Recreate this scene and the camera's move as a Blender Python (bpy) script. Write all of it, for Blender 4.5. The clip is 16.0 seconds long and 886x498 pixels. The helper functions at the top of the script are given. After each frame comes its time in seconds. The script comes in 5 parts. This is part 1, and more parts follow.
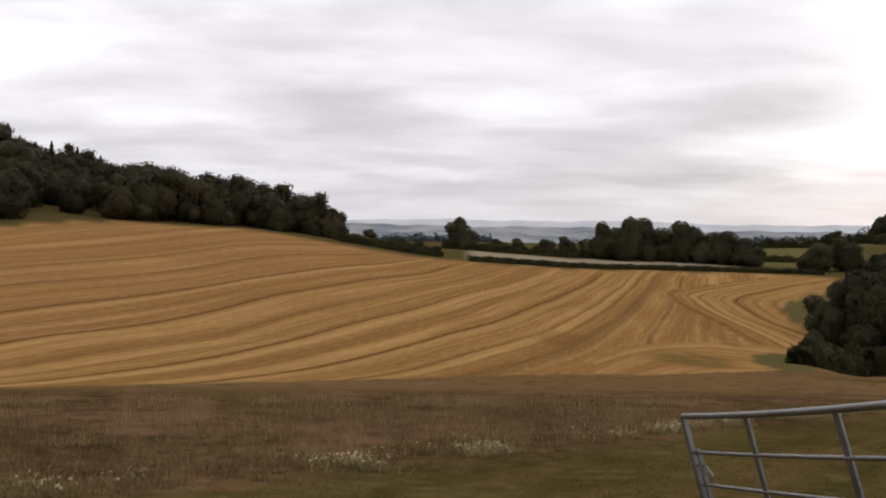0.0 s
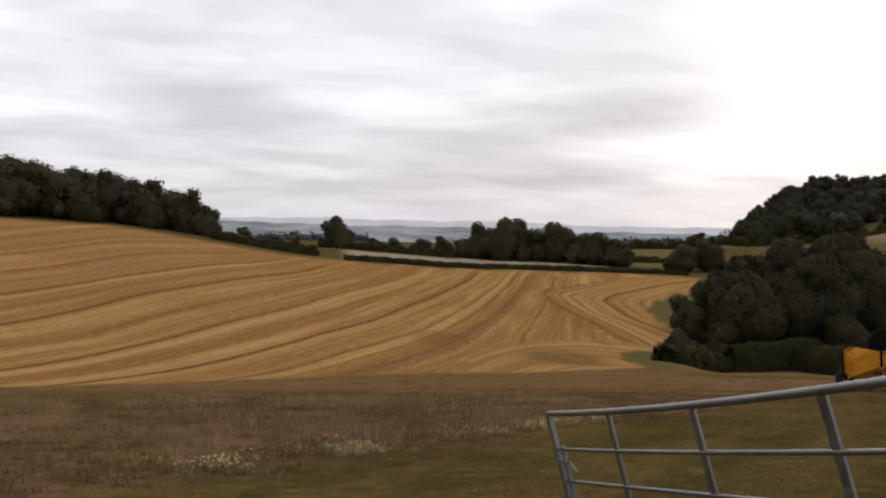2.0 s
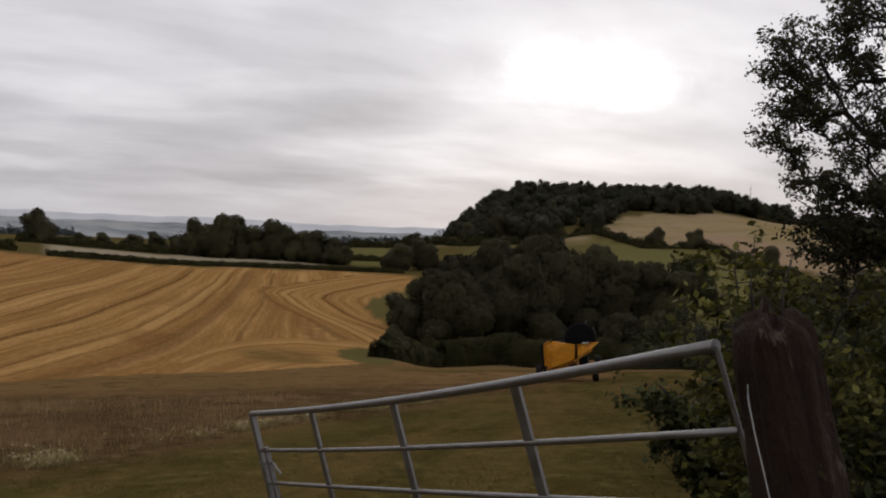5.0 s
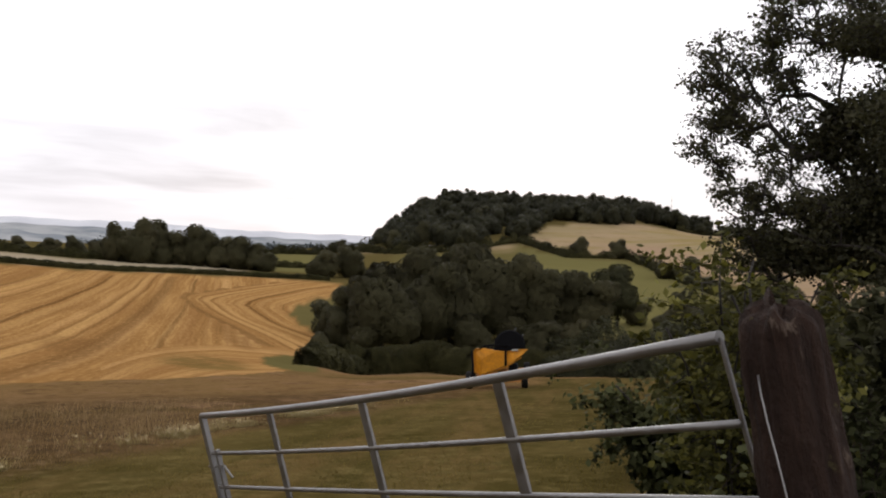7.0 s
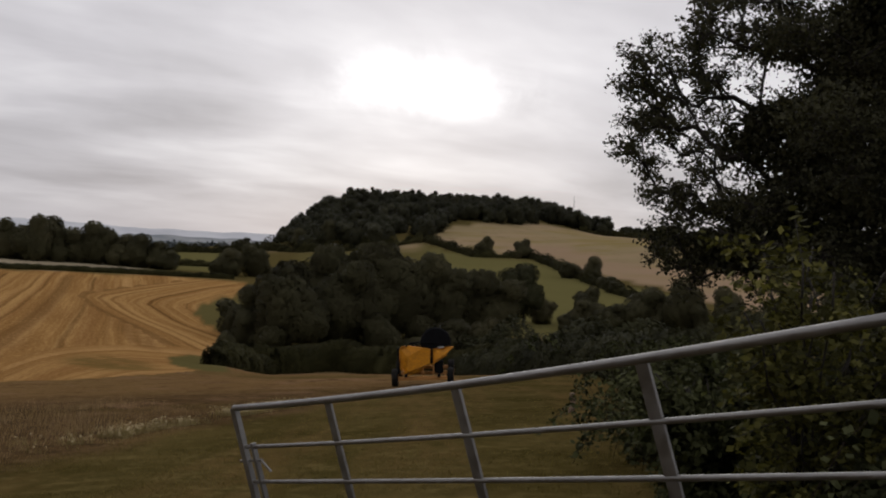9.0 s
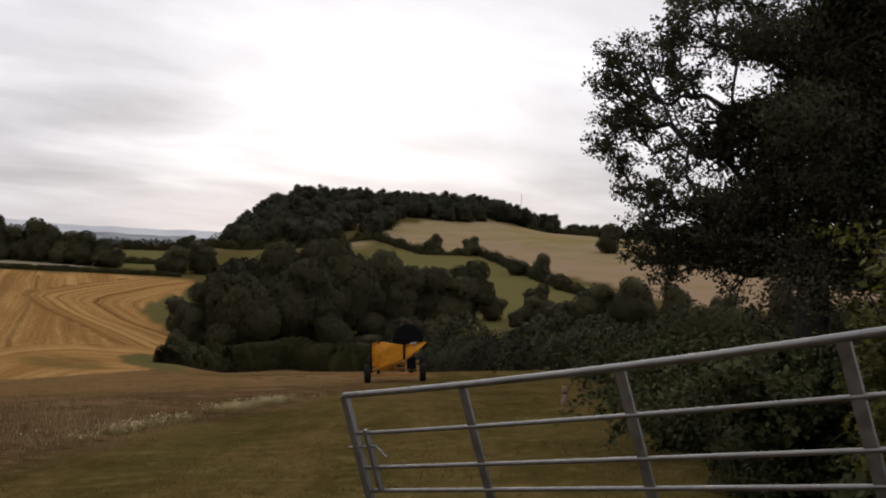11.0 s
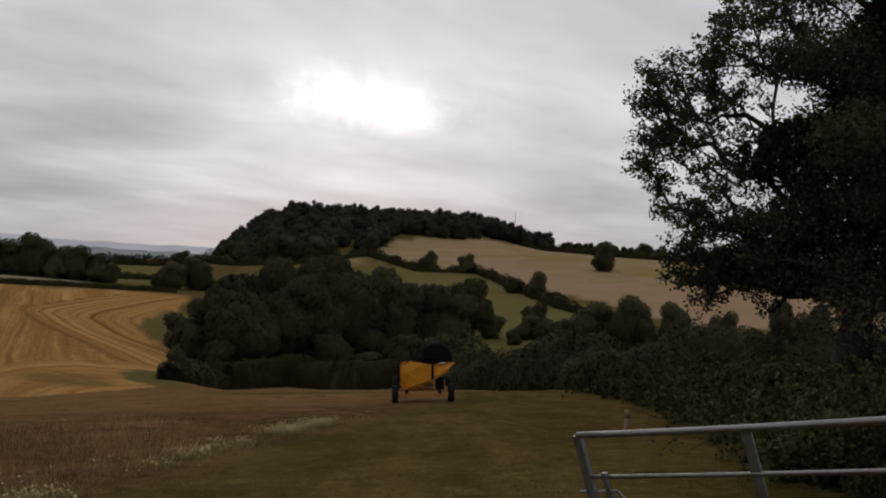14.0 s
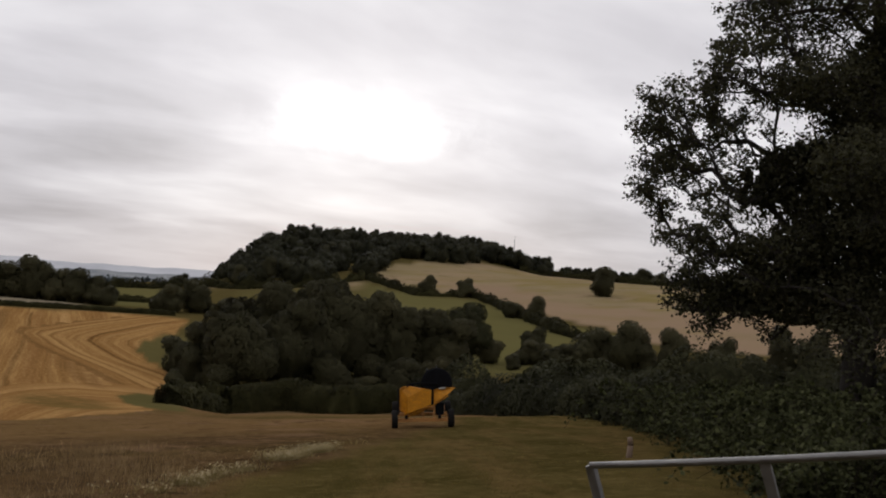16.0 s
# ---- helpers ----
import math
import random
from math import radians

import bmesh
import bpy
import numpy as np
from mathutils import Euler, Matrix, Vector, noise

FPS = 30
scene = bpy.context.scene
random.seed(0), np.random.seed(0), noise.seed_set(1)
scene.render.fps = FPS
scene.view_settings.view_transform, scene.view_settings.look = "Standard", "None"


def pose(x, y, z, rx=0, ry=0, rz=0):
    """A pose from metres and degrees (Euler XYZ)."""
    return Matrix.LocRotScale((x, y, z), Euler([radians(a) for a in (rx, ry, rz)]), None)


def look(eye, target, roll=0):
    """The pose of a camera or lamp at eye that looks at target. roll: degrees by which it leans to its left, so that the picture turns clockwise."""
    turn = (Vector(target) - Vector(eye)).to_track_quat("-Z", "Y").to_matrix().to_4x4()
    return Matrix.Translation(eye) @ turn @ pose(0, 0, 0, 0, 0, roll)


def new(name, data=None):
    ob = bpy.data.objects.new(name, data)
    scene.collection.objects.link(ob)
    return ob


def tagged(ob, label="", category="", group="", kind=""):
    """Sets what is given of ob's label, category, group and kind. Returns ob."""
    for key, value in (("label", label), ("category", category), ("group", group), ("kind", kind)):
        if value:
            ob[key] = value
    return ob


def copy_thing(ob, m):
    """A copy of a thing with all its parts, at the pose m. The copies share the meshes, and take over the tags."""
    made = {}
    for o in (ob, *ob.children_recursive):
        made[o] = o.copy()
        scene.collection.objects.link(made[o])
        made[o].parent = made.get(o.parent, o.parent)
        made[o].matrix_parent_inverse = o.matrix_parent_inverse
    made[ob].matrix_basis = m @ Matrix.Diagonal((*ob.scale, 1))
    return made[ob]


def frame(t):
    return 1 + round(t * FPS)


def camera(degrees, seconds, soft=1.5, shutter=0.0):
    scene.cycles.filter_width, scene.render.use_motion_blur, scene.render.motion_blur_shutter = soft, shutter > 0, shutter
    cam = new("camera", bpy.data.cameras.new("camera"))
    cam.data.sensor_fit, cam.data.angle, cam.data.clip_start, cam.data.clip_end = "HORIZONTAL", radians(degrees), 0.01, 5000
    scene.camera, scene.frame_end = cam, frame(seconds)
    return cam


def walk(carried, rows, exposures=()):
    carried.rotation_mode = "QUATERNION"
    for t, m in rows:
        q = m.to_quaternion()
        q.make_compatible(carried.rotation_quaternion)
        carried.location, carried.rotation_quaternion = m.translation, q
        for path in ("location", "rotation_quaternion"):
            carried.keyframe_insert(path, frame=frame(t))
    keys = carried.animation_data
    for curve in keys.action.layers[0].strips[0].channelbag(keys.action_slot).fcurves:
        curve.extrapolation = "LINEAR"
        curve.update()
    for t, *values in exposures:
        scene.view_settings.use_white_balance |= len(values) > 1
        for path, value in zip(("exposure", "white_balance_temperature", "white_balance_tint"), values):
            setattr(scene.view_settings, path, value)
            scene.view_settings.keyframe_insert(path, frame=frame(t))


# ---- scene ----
# ---- camera and its walk: seconds, place, yaw, pitch, roll ----
cam = camera(48.0, 16.0, soft=2.0, shutter=0.3)
EYE = 1.55
PATH = [
    (0.0, -0.000, -0.000, 0.000, -0.00, -1.60, -0.60),
    (0.5, -0.007, -0.058, 0.013, -0.72, -1.60, -0.66),
    (1.0, 0.005, -0.042, 0.016, -2.18, -1.60, -0.71),
    (1.5, 0.021, -0.005, 0.008, -4.22, -1.57, -0.93),
    (2.0, 0.061, 0.067, -0.008, -7.08, -1.54, -1.18),
    (2.5, 0.076, 0.004, -0.011, -10.20, -1.49, -1.72),
    (3.0, 0.084, -0.028, -0.000, -13.76, -1.43, -2.09),
    (3.5, 0.133, 0.058, -0.012, -17.17, -1.30, -2.09),
    (4.0, 0.198, 0.182, -0.027, -20.07, -1.24, -2.20),
    (6.5, 0.163, 0.302, -0.067, -25.72, -0.80, -2.52),
    (7.0, 0.035, 0.408, -0.106, -27.40, -0.54, -2.89),
    (7.5, -0.172, 0.501, -0.126, -29.02, -0.42, -3.17),
    (8.0, -0.279, 0.657, -0.176, -30.34, -0.31, -3.19),
    (8.5, -0.422, 0.774, -0.194, -31.53, -0.29, -3.10),
    (9.0, -0.663, 0.963, -0.236, -32.92, -0.29, -3.21),
    (9.5, -0.912, 1.036, -0.262, -34.15, -0.20, -3.53),
    (12.0, -1.892, 1.848, -0.374, -36.38, -0.21, -2.94),
    (12.5, -2.028, 2.074, -0.363, -36.25, 0.07, -2.91),
    (13.0, -2.227, 2.346, -0.351, -36.34, 0.43, -3.26),
    (13.5, -2.274, 2.621, -0.392, -36.34, 0.69, -3.40),
    (14.0, -2.498, 2.681, -0.372, -36.46, 0.75, -3.57),
    (14.5, -2.624, 2.745, -0.369, -36.63, 0.82, -3.62),
    (15.0, -2.604, 2.765, -0.370, -36.57, 1.18, -3.84),
    (15.5, -2.583, 2.744, -0.359, -36.56, 1.64, -3.84),
    (16.0, -2.511, 2.788, -0.366, -36.53, 2.15, -3.87),
]
EXPOSURES = [(0.0, 0.0), (2.0, 0.0), (2.6, -0.15), (3.1, -0.55), (3.5, -0.72), (4.0, -0.58), (4.2, -0.5), (6.4, -0.30), (6.7, 0.1), (7.0, 0.42), (7.5, 0.36), (8.0, -0.3), (8.5, -0.6), (9.0, -0.48),
             (9.6, 0.05), (11.8, -0.2), (12.2, 0.12), (12.6, 0.15), (13.2, -0.6), (13.5, -0.68), (14.0, -0.66), (14.6, -0.1), (15.1, 0.2), (15.6, 0.1), (16.0, -0.38)]
walk(cam, [(t, pose(x, y, z + EYE, 90 + pitch, roll, yaw)) for t, x, y, z, yaw, pitch, roll in PATH], EXPOSURES)

# ---- world and sun ----
SUN_BEARING, SUN_HEIGHT = 32.0, 8.8


def sky_direction(bearing, height):
    b, h = radians(bearing), radians(height)
    return Vector((math.sin(b) * math.cos(h), math.cos(b) * math.cos(h), math.sin(h)))


class Nodes:
    """A short way to lay out shader nodes."""

    def __init__(self, tree):
        self.tree = tree
        tree.nodes.clear()

    def add(self, kind, props=None, **inputs):
        n = self.tree.nodes.new(kind)
        for key, value in (props or {}).items():
            setattr(n, key, value)
        for key, value in inputs.items():
            self.plug(n, int(key[1:]) if key[0] == "i" and key[1:].isdigit() else key.replace("_", " "), value)
        return n

    def plug(self, n, key, value):
        socket = n.inputs[key]
        if isinstance(value, bpy.types.NodeSocket):
            self.tree.links.new(value, socket)
        elif isinstance(value, bpy.types.Node):
            self.tree.links.new(value.outputs[0], socket)
        else:
            socket.default_value = value

    def math(self, op, a, b=0.0, c=0.0, clamp=False):
        n = self.add("ShaderNodeMath", {"operation": op, "use_clamp": clamp}, i0=a, i1=b, i2=c)
        return n.outputs[0]

    def vmath(self, op, a, b=(0, 0, 0)):
        return self.add("ShaderNodeVectorMath", {"operation": op}, i0=a, i1=b)

    def mix(self, fac, a, b, blend="MIX"):
        n = self.add("ShaderNodeMix", {"data_type": "RGBA", "blend_type": blend, "clamp_factor": True})
        self.plug(n, 0, fac)
        self.plug(n, 6, a)
        self.plug(n, 7, b)
        return n.outputs[2]

    def noise(self, vector, scale, detail=4.0, rough=0.55, distortion=0.0):
        return self.add("ShaderNodeTexNoise", None, Vector=vector, Scale=scale, Detail=detail, Roughness=rough, Distortion=distortion).outputs[0]

    def ramp(self, fac, *stops):
        n = self.add("ShaderNodeValToRGB", None, Fac=fac)
        e = n.color_ramp.elements
        while len(e) < len(stops):
            e.new(0.5)
        for k, (at, colour) in enumerate(stops):
            e[k].position, e[k].color = at, (colour if len(colour) == 4 else (*colour, 1.0))
        return n.outputs[0]

    def range(self, value, a, b, c=0.0, d=1.0):
        return self.add("ShaderNodeMapRange", {"interpolation_type": "SMOOTHSTEP"}, Value=value, From_Min=a, From_Max=b, To_Min=c, To_Max=d).outputs[0]


def grey(v):
    return (v, v, v, 1.0)


def build_world():
    world = bpy.data.worlds.new("overcast_sky")
    scene.world = world
    world.use_nodes = True
    n = Nodes(world.node_tree)
    way = n.vmath("NORMALIZE", n.add("ShaderNodeTexCoord").outputs["Generated"]).outputs[0]
    split = n.add("ShaderNodeSeparateXYZ", None, Vector=way)
    height = n.math("MAXIMUM", split.outputs[2], 0.0)
    lift = n.math("ADD", height, 0.16)
    plane = n.add("ShaderNodeCombineXYZ", None, X=n.math("DIVIDE", split.outputs[0], lift), Y=n.math("DIVIDE", split.outputs[1], lift), Z=height)
    # two decks of cloud: broad banks and ragged streaks
    banks = n.noise(plane, 0.8, 4.0, 0.45, 0.3)
    streak = n.noise(n.vmath("MULTIPLY", plane.outputs[0], (1.3, 2.0, 1.0)), 1.1, 4.0, 0.5, 0.3)
    deck = n.math("ADD", n.math("MULTIPLY", banks, 0.6), n.math("MULTIPLY", streak, 0.4))
    deck = n.math("ADD", deck, n.range(height, 0.10, 0.34, 0.0, 0.13))
    cloud = n.ramp(deck, (0.34, (0.545, 0.53, 0.565)), (0.50, (0.765, 0.745, 0.79)), (0.60, (0.945, 0.925, 0.965)), (0.74, (1.22, 1.20, 1.235)))
    pale = n.range(height, 0.0, 0.05, 0.65, 0.0)
    cloud = n.mix(pale, cloud, (0.80, 0.785, 0.83, 1))
    low = n.range(height, 0.0, 0.18, 0.82, 1.0)
    cloud = n.mix(1.0, cloud, n.add("ShaderNodeCombineColor", None, Red=low, Green=low, Blue=low), "MULTIPLY")
    # the sun behind thin cloud
    d = sky_direction(SUN_BEARING, SUN_HEIGHT)
    side = Vector((d.y, -d.x, 0)).normalized()
    over = side.cross(d)
    off = n.math("MULTIPLY", n.math("SUBTRACT", n.noise(way, 14.0, 5.0, 0.65), 0.5), 0.14)
    a = n.math("ADD", n.vmath("DOT_PRODUCT", way, tuple(side)).outputs["Value"], off)
    b = n.math("ADD", n.vmath("DOT_PRODUCT", way, tuple(over)).outputs["Value"], n.math("MULTIPLY", n.math("SUBTRACT", n.noise(way, 9.0, 4.0, 0.6, 1.0), 0.5), 0.06))
    front = n.range(n.vmath("DOT_PRODUCT", way, tuple(d)).outputs["Value"], 0.5, 0.8)
    near = n.math("SQRT", n.math("ADD", n.math("POWER", n.math("DIVIDE", a, 0.052), 2.0), n.math("POWER", n.math("DIVIDE", b, 0.018), 2.0)))
    wide = n.math("SQRT", n.math("ADD", n.math("POWER", n.math("DIVIDE", a, 0.42), 2.0), n.math("POWER", n.math("DIVIDE", b, 0.22), 2.0)))
    glow = n.math("ADD", n.math("MULTIPLY", n.math("POWER", n.range(near, 3.2, 0.0), 2.6), 0.75), n.math("MULTIPLY", n.range(wide, 1.0, 0.1), 0.19))
    glow = n.math("MULTIPLY", glow, front)
    cloud = n.mix(1.0, cloud, n.add("ShaderNodeCombineColor", None, Red=glow, Green=glow, Blue=glow), "ADD")
    sky = n.add("ShaderNodeTexSky", {"sky_type": "NISHITA", "sun_disc": False, "sun_elevation": radians(SUN_HEIGHT), "sun_rotation": radians(SUN_BEARING)})
    blue = n.add("ShaderNodeBackground", None, Color=sky.outputs[0], Strength=0.05)
    grey_deck = n.add("ShaderNodeBackground", None, Color=cloud, Strength=1.16)
    both = n.add("ShaderNodeMixShader", None, i0=0.95, i1=blue, i2=grey_deck)
    n.add("ShaderNodeOutputWorld", None, Surface=both)


build_world()
sun = new("sun", bpy.data.lights.new("sun", "SUN"))
sun.data.energy, sun.data.angle, sun.data.color = 0.35, radians(25), (1.0, 0.95, 0.88)
sun.matrix_world = look(sky_direction(SUN_BEARING, 24) * 50, (0, 0, 0))

# ---- materials ----


def material(name, rough=0.8, metal=0.0, spec=0.3):
    m = bpy.data.materials.new(name)
    m.use_nodes = True
    n = Nodes(m.node_tree)
    bsdf = n.add("ShaderNodeBsdfPrincipled", None, Roughness=rough, Metallic=metal)
    bsdf.inputs["Specular IOR Level"].default_value = spec
    n.add("ShaderNodeOutputMaterial", None, Surface=bsdf)
    return m, n, bsdf


def relief(n, bsdf, height, strength=0.4, distance=0.02):
    n.plug(bsdf, "Normal", n.add("ShaderNodeBump", None, Strength=strength, Distance=distance, Height=height))


def leaf_material(name, dark, mid, light, scale=0.35, leak=0.25, soft=0.6, spec=0.08, single=0.16):
    """Foliage: leaves shade partly by the way their clump faces, kept in the attribute 'out'."""
    m, n, bsdf = material(name, 0.7, 0.0, spec)
    where = n.add("ShaderNodeNewGeometry")
    island = where.outputs["Random Per Island"]
    clump = n.noise(where.outputs["Position"], scale, 3.0)
    own = n.add("ShaderNodeObjectInfo").outputs["Random"]
    f = n.math("ADD", n.math("MULTIPLY", island, single), n.math("MULTIPLY", clump, 1.05))
    f = n.math("ADD", f, n.math("MULTIPLY", n.math("SUBTRACT", own, 0.5), 0.25))
    colour = n.ramp(f, (0.30, dark), (0.60, mid), (0.92, light))
    n.plug(bsdf, "Base Color", colour)
    out = n.add("ShaderNodeAttribute", {"attribute_name": "out"}).outputs["Vector"]
    out = n.add("ShaderNodeVectorTransform", {"vector_type": "NORMAL", "convert_from": "OBJECT", "convert_to": "WORLD"}, Vector=out).outputs[0]
    both = n.vmath("ADD", n.vmath("MULTIPLY", out, (soft, soft, soft)).outputs[0], n.vmath("MULTIPLY", where.outputs["Normal"], (1 - soft, 1 - soft, 1 - soft)).outputs[0]).outputs[0]
    facing = n.vmath("NORMALIZE", both).outputs[0]
    n.plug(bsdf, "Normal", facing)
    back = n.add("ShaderNodeBsdfTranslucent", None, Color=n.mix(1.0, colour, (1.1, 1.15, 0.6, 1), "MULTIPLY"), Normal=facing)
    both = n.add("ShaderNodeMixShader", None, i0=leak, i1=bsdf, i2=back)
    end = [x for x in n.tree.nodes if x.bl_idname == "ShaderNodeOutputMaterial"][0]
    n.plug(end, "Surface", both)
    return m


def bark_material():
    m, n, bsdf = material("bark", 0.9)
    p = n.add("ShaderNodeTexCoord").outputs["Object"]
    grain = n.noise(n.vmath("MULTIPLY", p, (9, 9, 1.6)), 1.0, 6.0, 0.65)
    n.plug(bsdf, "Base Color", n.ramp(grain, (0.3, (0.009, 0.0075, 0.006)), (0.7, (0.034, 0.028, 0.023))))
    relief(n, bsdf, grain, 0.7, 0.03)
    return m


def ground_material():
    m, n, bsdf = material("farmland", 1.0, 0.0, 0.0)
    p = n.add("ShaderNodeNewGeometry").outputs["Position"]
    zone = n.add("ShaderNodeAttribute", {"attribute_name": "zone"})
    zones = n.add("ShaderNodeSeparateColor", None, Color=zone.outputs["Color"])
    rest = n.add("ShaderNodeAttribute", {"attribute_name": "rest"})
    rests = n.add("ShaderNodeSeparateColor", None, Color=rest.outputs["Color"])
    broad = n.noise(p, 0.03, 4.0)
    mid = n.noise(p, 0.35, 5.0, 0.6)
    fine = n.noise(p, 6.0, 4.0, 0.65)
    # base: meadow and hedge-bottom grass
    colour = n.mix(mid, (0.062, 0.050, 0.017, 1), (0.105, 0.080, 0.030, 1))
    # pasture
    green = n.mix(broad, (0.095, 0.085, 0.027, 1), (0.140, 0.122, 0.045, 1))
    green = n.mix(n.math("MULTIPLY", mid, 0.5), green, (0.118, 0.106, 0.050, 1))
    colour = n.mix(zones.outputs[1], colour, green)
    # dry grass on the hill
    dry = n.mix(broad, (0.195, 0.150, 0.078, 1), (0.28, 0.214, 0.125, 1))
    dry = n.mix(n.range(n.noise(n.vmath("MULTIPLY", p, (0.02, 0.05, 0.02)), 1.0, 5.0), 0.45, 0.65), dry, (0.21, 0.16, 0.062, 1))
    dry = n.mix(n.range(n.noise(n.vmath("MULTIPLY", p, (0.012, 0.03, 0.04)).outputs[0], 1.0, 4.0), 0.5, 0.62, 0.0, 0.6), dry, (0.285, 0.205, 0.128, 1))
    dry = n.mix(n.range(n.noise(p, 0.09, 4.0, 0.7), 0.56, 0.68, 0.0, 0.5), dry, (0.13, 0.10, 0.045, 1))
    dry = n.mix(n.math("MULTIPLY", n.add("ShaderNodeAttribute", {"attribute_name": "bare"}).outputs["Fac"], n.range(broad, 0.3, 0.65, 0.55, 0.95)), dry, (0.265, 0.184, 0.118, 1))
    colour = n.mix(zones.outputs[2], colour, dry)
    # stubble: drilled rows, straw swaths and pairs of wheel tracks
    bend = n.math("MULTIPLY", n.math("SUBTRACT", n.noise(p, 0.02, 2.0), 0.5), 1.6)
    row = n.add("ShaderNodeAttribute", {"attribute_name": "row"}).outputs["Fac"]
    lane = n.add("ShaderNodeAttribute", {"attribute_name": "lane"}).outputs["Fac"]
    turn = n.add("ShaderNodeAttribute", {"attribute_name": "turn"}).outputs["Fac"]
    u = row
    for other, mask in ((lane, "corner"), (turn, "turning")):
        inside = n.math("GREATER_THAN", n.add("ShaderNodeAttribute", {"attribute_name": mask}).outputs["Fac"], 0.5)
        u = n.math("ADD", n.math("MULTIPLY", u, n.math("SUBTRACT", 1.0, inside)), n.math("MULTIPLY", other, inside))
    u = n.math("ADD", u, bend)
    axis = n.add("ShaderNodeSeparateXYZ", None, Vector=p)
    run = n.add("ShaderNodeCombineXYZ", None, X=u, Y=n.math("MULTIPLY", axis.outputs[1], 0.02))
    long = n.add("ShaderNodeCombineXYZ", None, X=u, Y=n.math("MULTIPLY", axis.outputs[1], 0.008))
    swath = n.noise(run, 0.16, 3.0, 0.6)
    streaks = n.noise(run, 1.1, 5.0, 0.7)
    grain = n.noise(n.vmath("MULTIPLY", run.outputs[0], (1.0, 6.0, 1.0)).outputs[0], 3.2, 3.0, 0.6)

    def lines(offset, period, half, soft):
        away = n.math("MULTIPLY", n.math("ABSOLUTE", n.math("SUBTRACT", n.math("FRACT", n.math("DIVIDE", n.math("SUBTRACT", u, offset - period / 2), period)), 0.5)), period)
        return n.range(away, half + soft, half)

    def marks(at, half, soft):
        """Wheel tracks at the given rows."""
        m = None
        for c in at:
            one = n.range(n.math("ABSOLUTE", n.math("SUBTRACT", u, c)), half + soft, half)
            m = one if m is None else n.math("MAXIMUM", m, one)
        return m

    track = marks((-56.0, -43.2, -30.7, -18.6, -0.8, 12.4, 32.5), 0.15, 0.55)
    track = n.math("MULTIPLY", track, n.range(n.noise(long, 0.10, 3.0), 0.30, 0.52, 0.45, 1.0))
    track = n.math("MAXIMUM", track, n.math("MULTIPLY", marks((26.2,), 0.5, 1.8), 0.7))
    track = n.math("MAXIMUM", track, n.math("MULTIPLY", marks((-50.0, -37.0, -24.7, -9.5, 4.9, 19.9, 22.4), 0.06, 0.4), 0.6))
    plain = n.math("SUBTRACT", 1.0, n.add("ShaderNodeAttribute", {"attribute_name": "headland"}).outputs["Fac"])
    track = n.math("MULTIPLY", track, plain)
    edge = marks((-29.0, -16.9, 1.2, 14.2, 20.9), 0.3, 1.0)
    faint = n.math("MULTIPLY", lines(1.0, 6.12, 0.10, 0.45), n.range(n.noise(long, 0.16, 3.0), 0.42, 0.62))
    straw = n.ramp(n.math("ADD", n.math("MULTIPLY", swath, 0.5), n.math("MULTIPLY", streaks, 0.5)),
                   (0.36, (0.17, 0.086, 0.028)), (0.50, (0.265, 0.142, 0.048)), (0.62, (0.40, 0.238, 0.092)))
    band = n.noise(long, 0.24, 2.0, 0.5)
    straw = n.mix(n.range(band, 0.50, 0.64, 0.0, 0.45), straw, (0.185, 0.090, 0.032, 1))
    straw = n.mix(n.range(band, 0.48, 0.36, 0.0, 0.5), straw, (0.45, 0.268, 0.112, 1))
    straw = n.mix(n.range(broad, 0.42, 0.7, 0.0, 0.4), straw, (0.215, 0.110, 0.038, 1))
    straw = n.mix(n.math("MULTIPLY", n.range(row, 0.0, -38.0), n.range(n.noise(p, 0.05, 3.0), 0.35, 0.65, 0.15, 0.6)), straw, (0.27, 0.135, 0.060, 1))
    straw = n.mix(n.math("MULTIPLY", edge, 0.35), straw, (0.47, 0.285, 0.11, 1))
    straw = n.mix(n.math("MULTIPLY", faint, 0.5), straw, (0.16, 0.080, 0.026, 1))
    straw = n.mix(n.math("MULTIPLY", track, 0.85), straw, (0.105, 0.050, 0.016, 1))
    straw = n.mix(n.range(grain, 0.45, 0.75, 0.0, 0.5), straw, (0.15, 0.078, 0.027, 1))
    straw = n.mix(n.range(grain, 0.5, 0.25, 0.0, 0.4), straw, (0.44, 0.27, 0.105, 1))
    straw = n.mix(n.math("MULTIPLY", n.math("SUBTRACT", 1.0, zone.outputs["Alpha"]), n.range(mid, 0.25, 0.6, 0.3, 0.9)), straw, (0.14, 0.070, 0.024, 1))
    straw = n.mix(n.math("MULTIPLY", n.math("SUBTRACT", 1.0, rest.outputs["Alpha"]), n.range(mid, 0.3, 0.65, 0.2, 0.9)), straw, (0.115, 0.078, 0.025, 1))
    colour = n.mix(zones.outputs[0], colour, straw)
    # rough near field: dead grass, weeds and bare dark soil
    rough = n.mix(n.range(mid, 0.35, 0.7), (0.072, 0.043, 0.019, 1), (0.128, 0.078, 0.036, 1))
    rough = n.mix(n.range(n.noise(p, 0.12, 3.0), 0.45, 0.7, 0.0, 0.6), rough, (0.085, 0.060, 0.018, 1))
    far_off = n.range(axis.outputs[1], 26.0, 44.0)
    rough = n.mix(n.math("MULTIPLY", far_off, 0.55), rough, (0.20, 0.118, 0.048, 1))
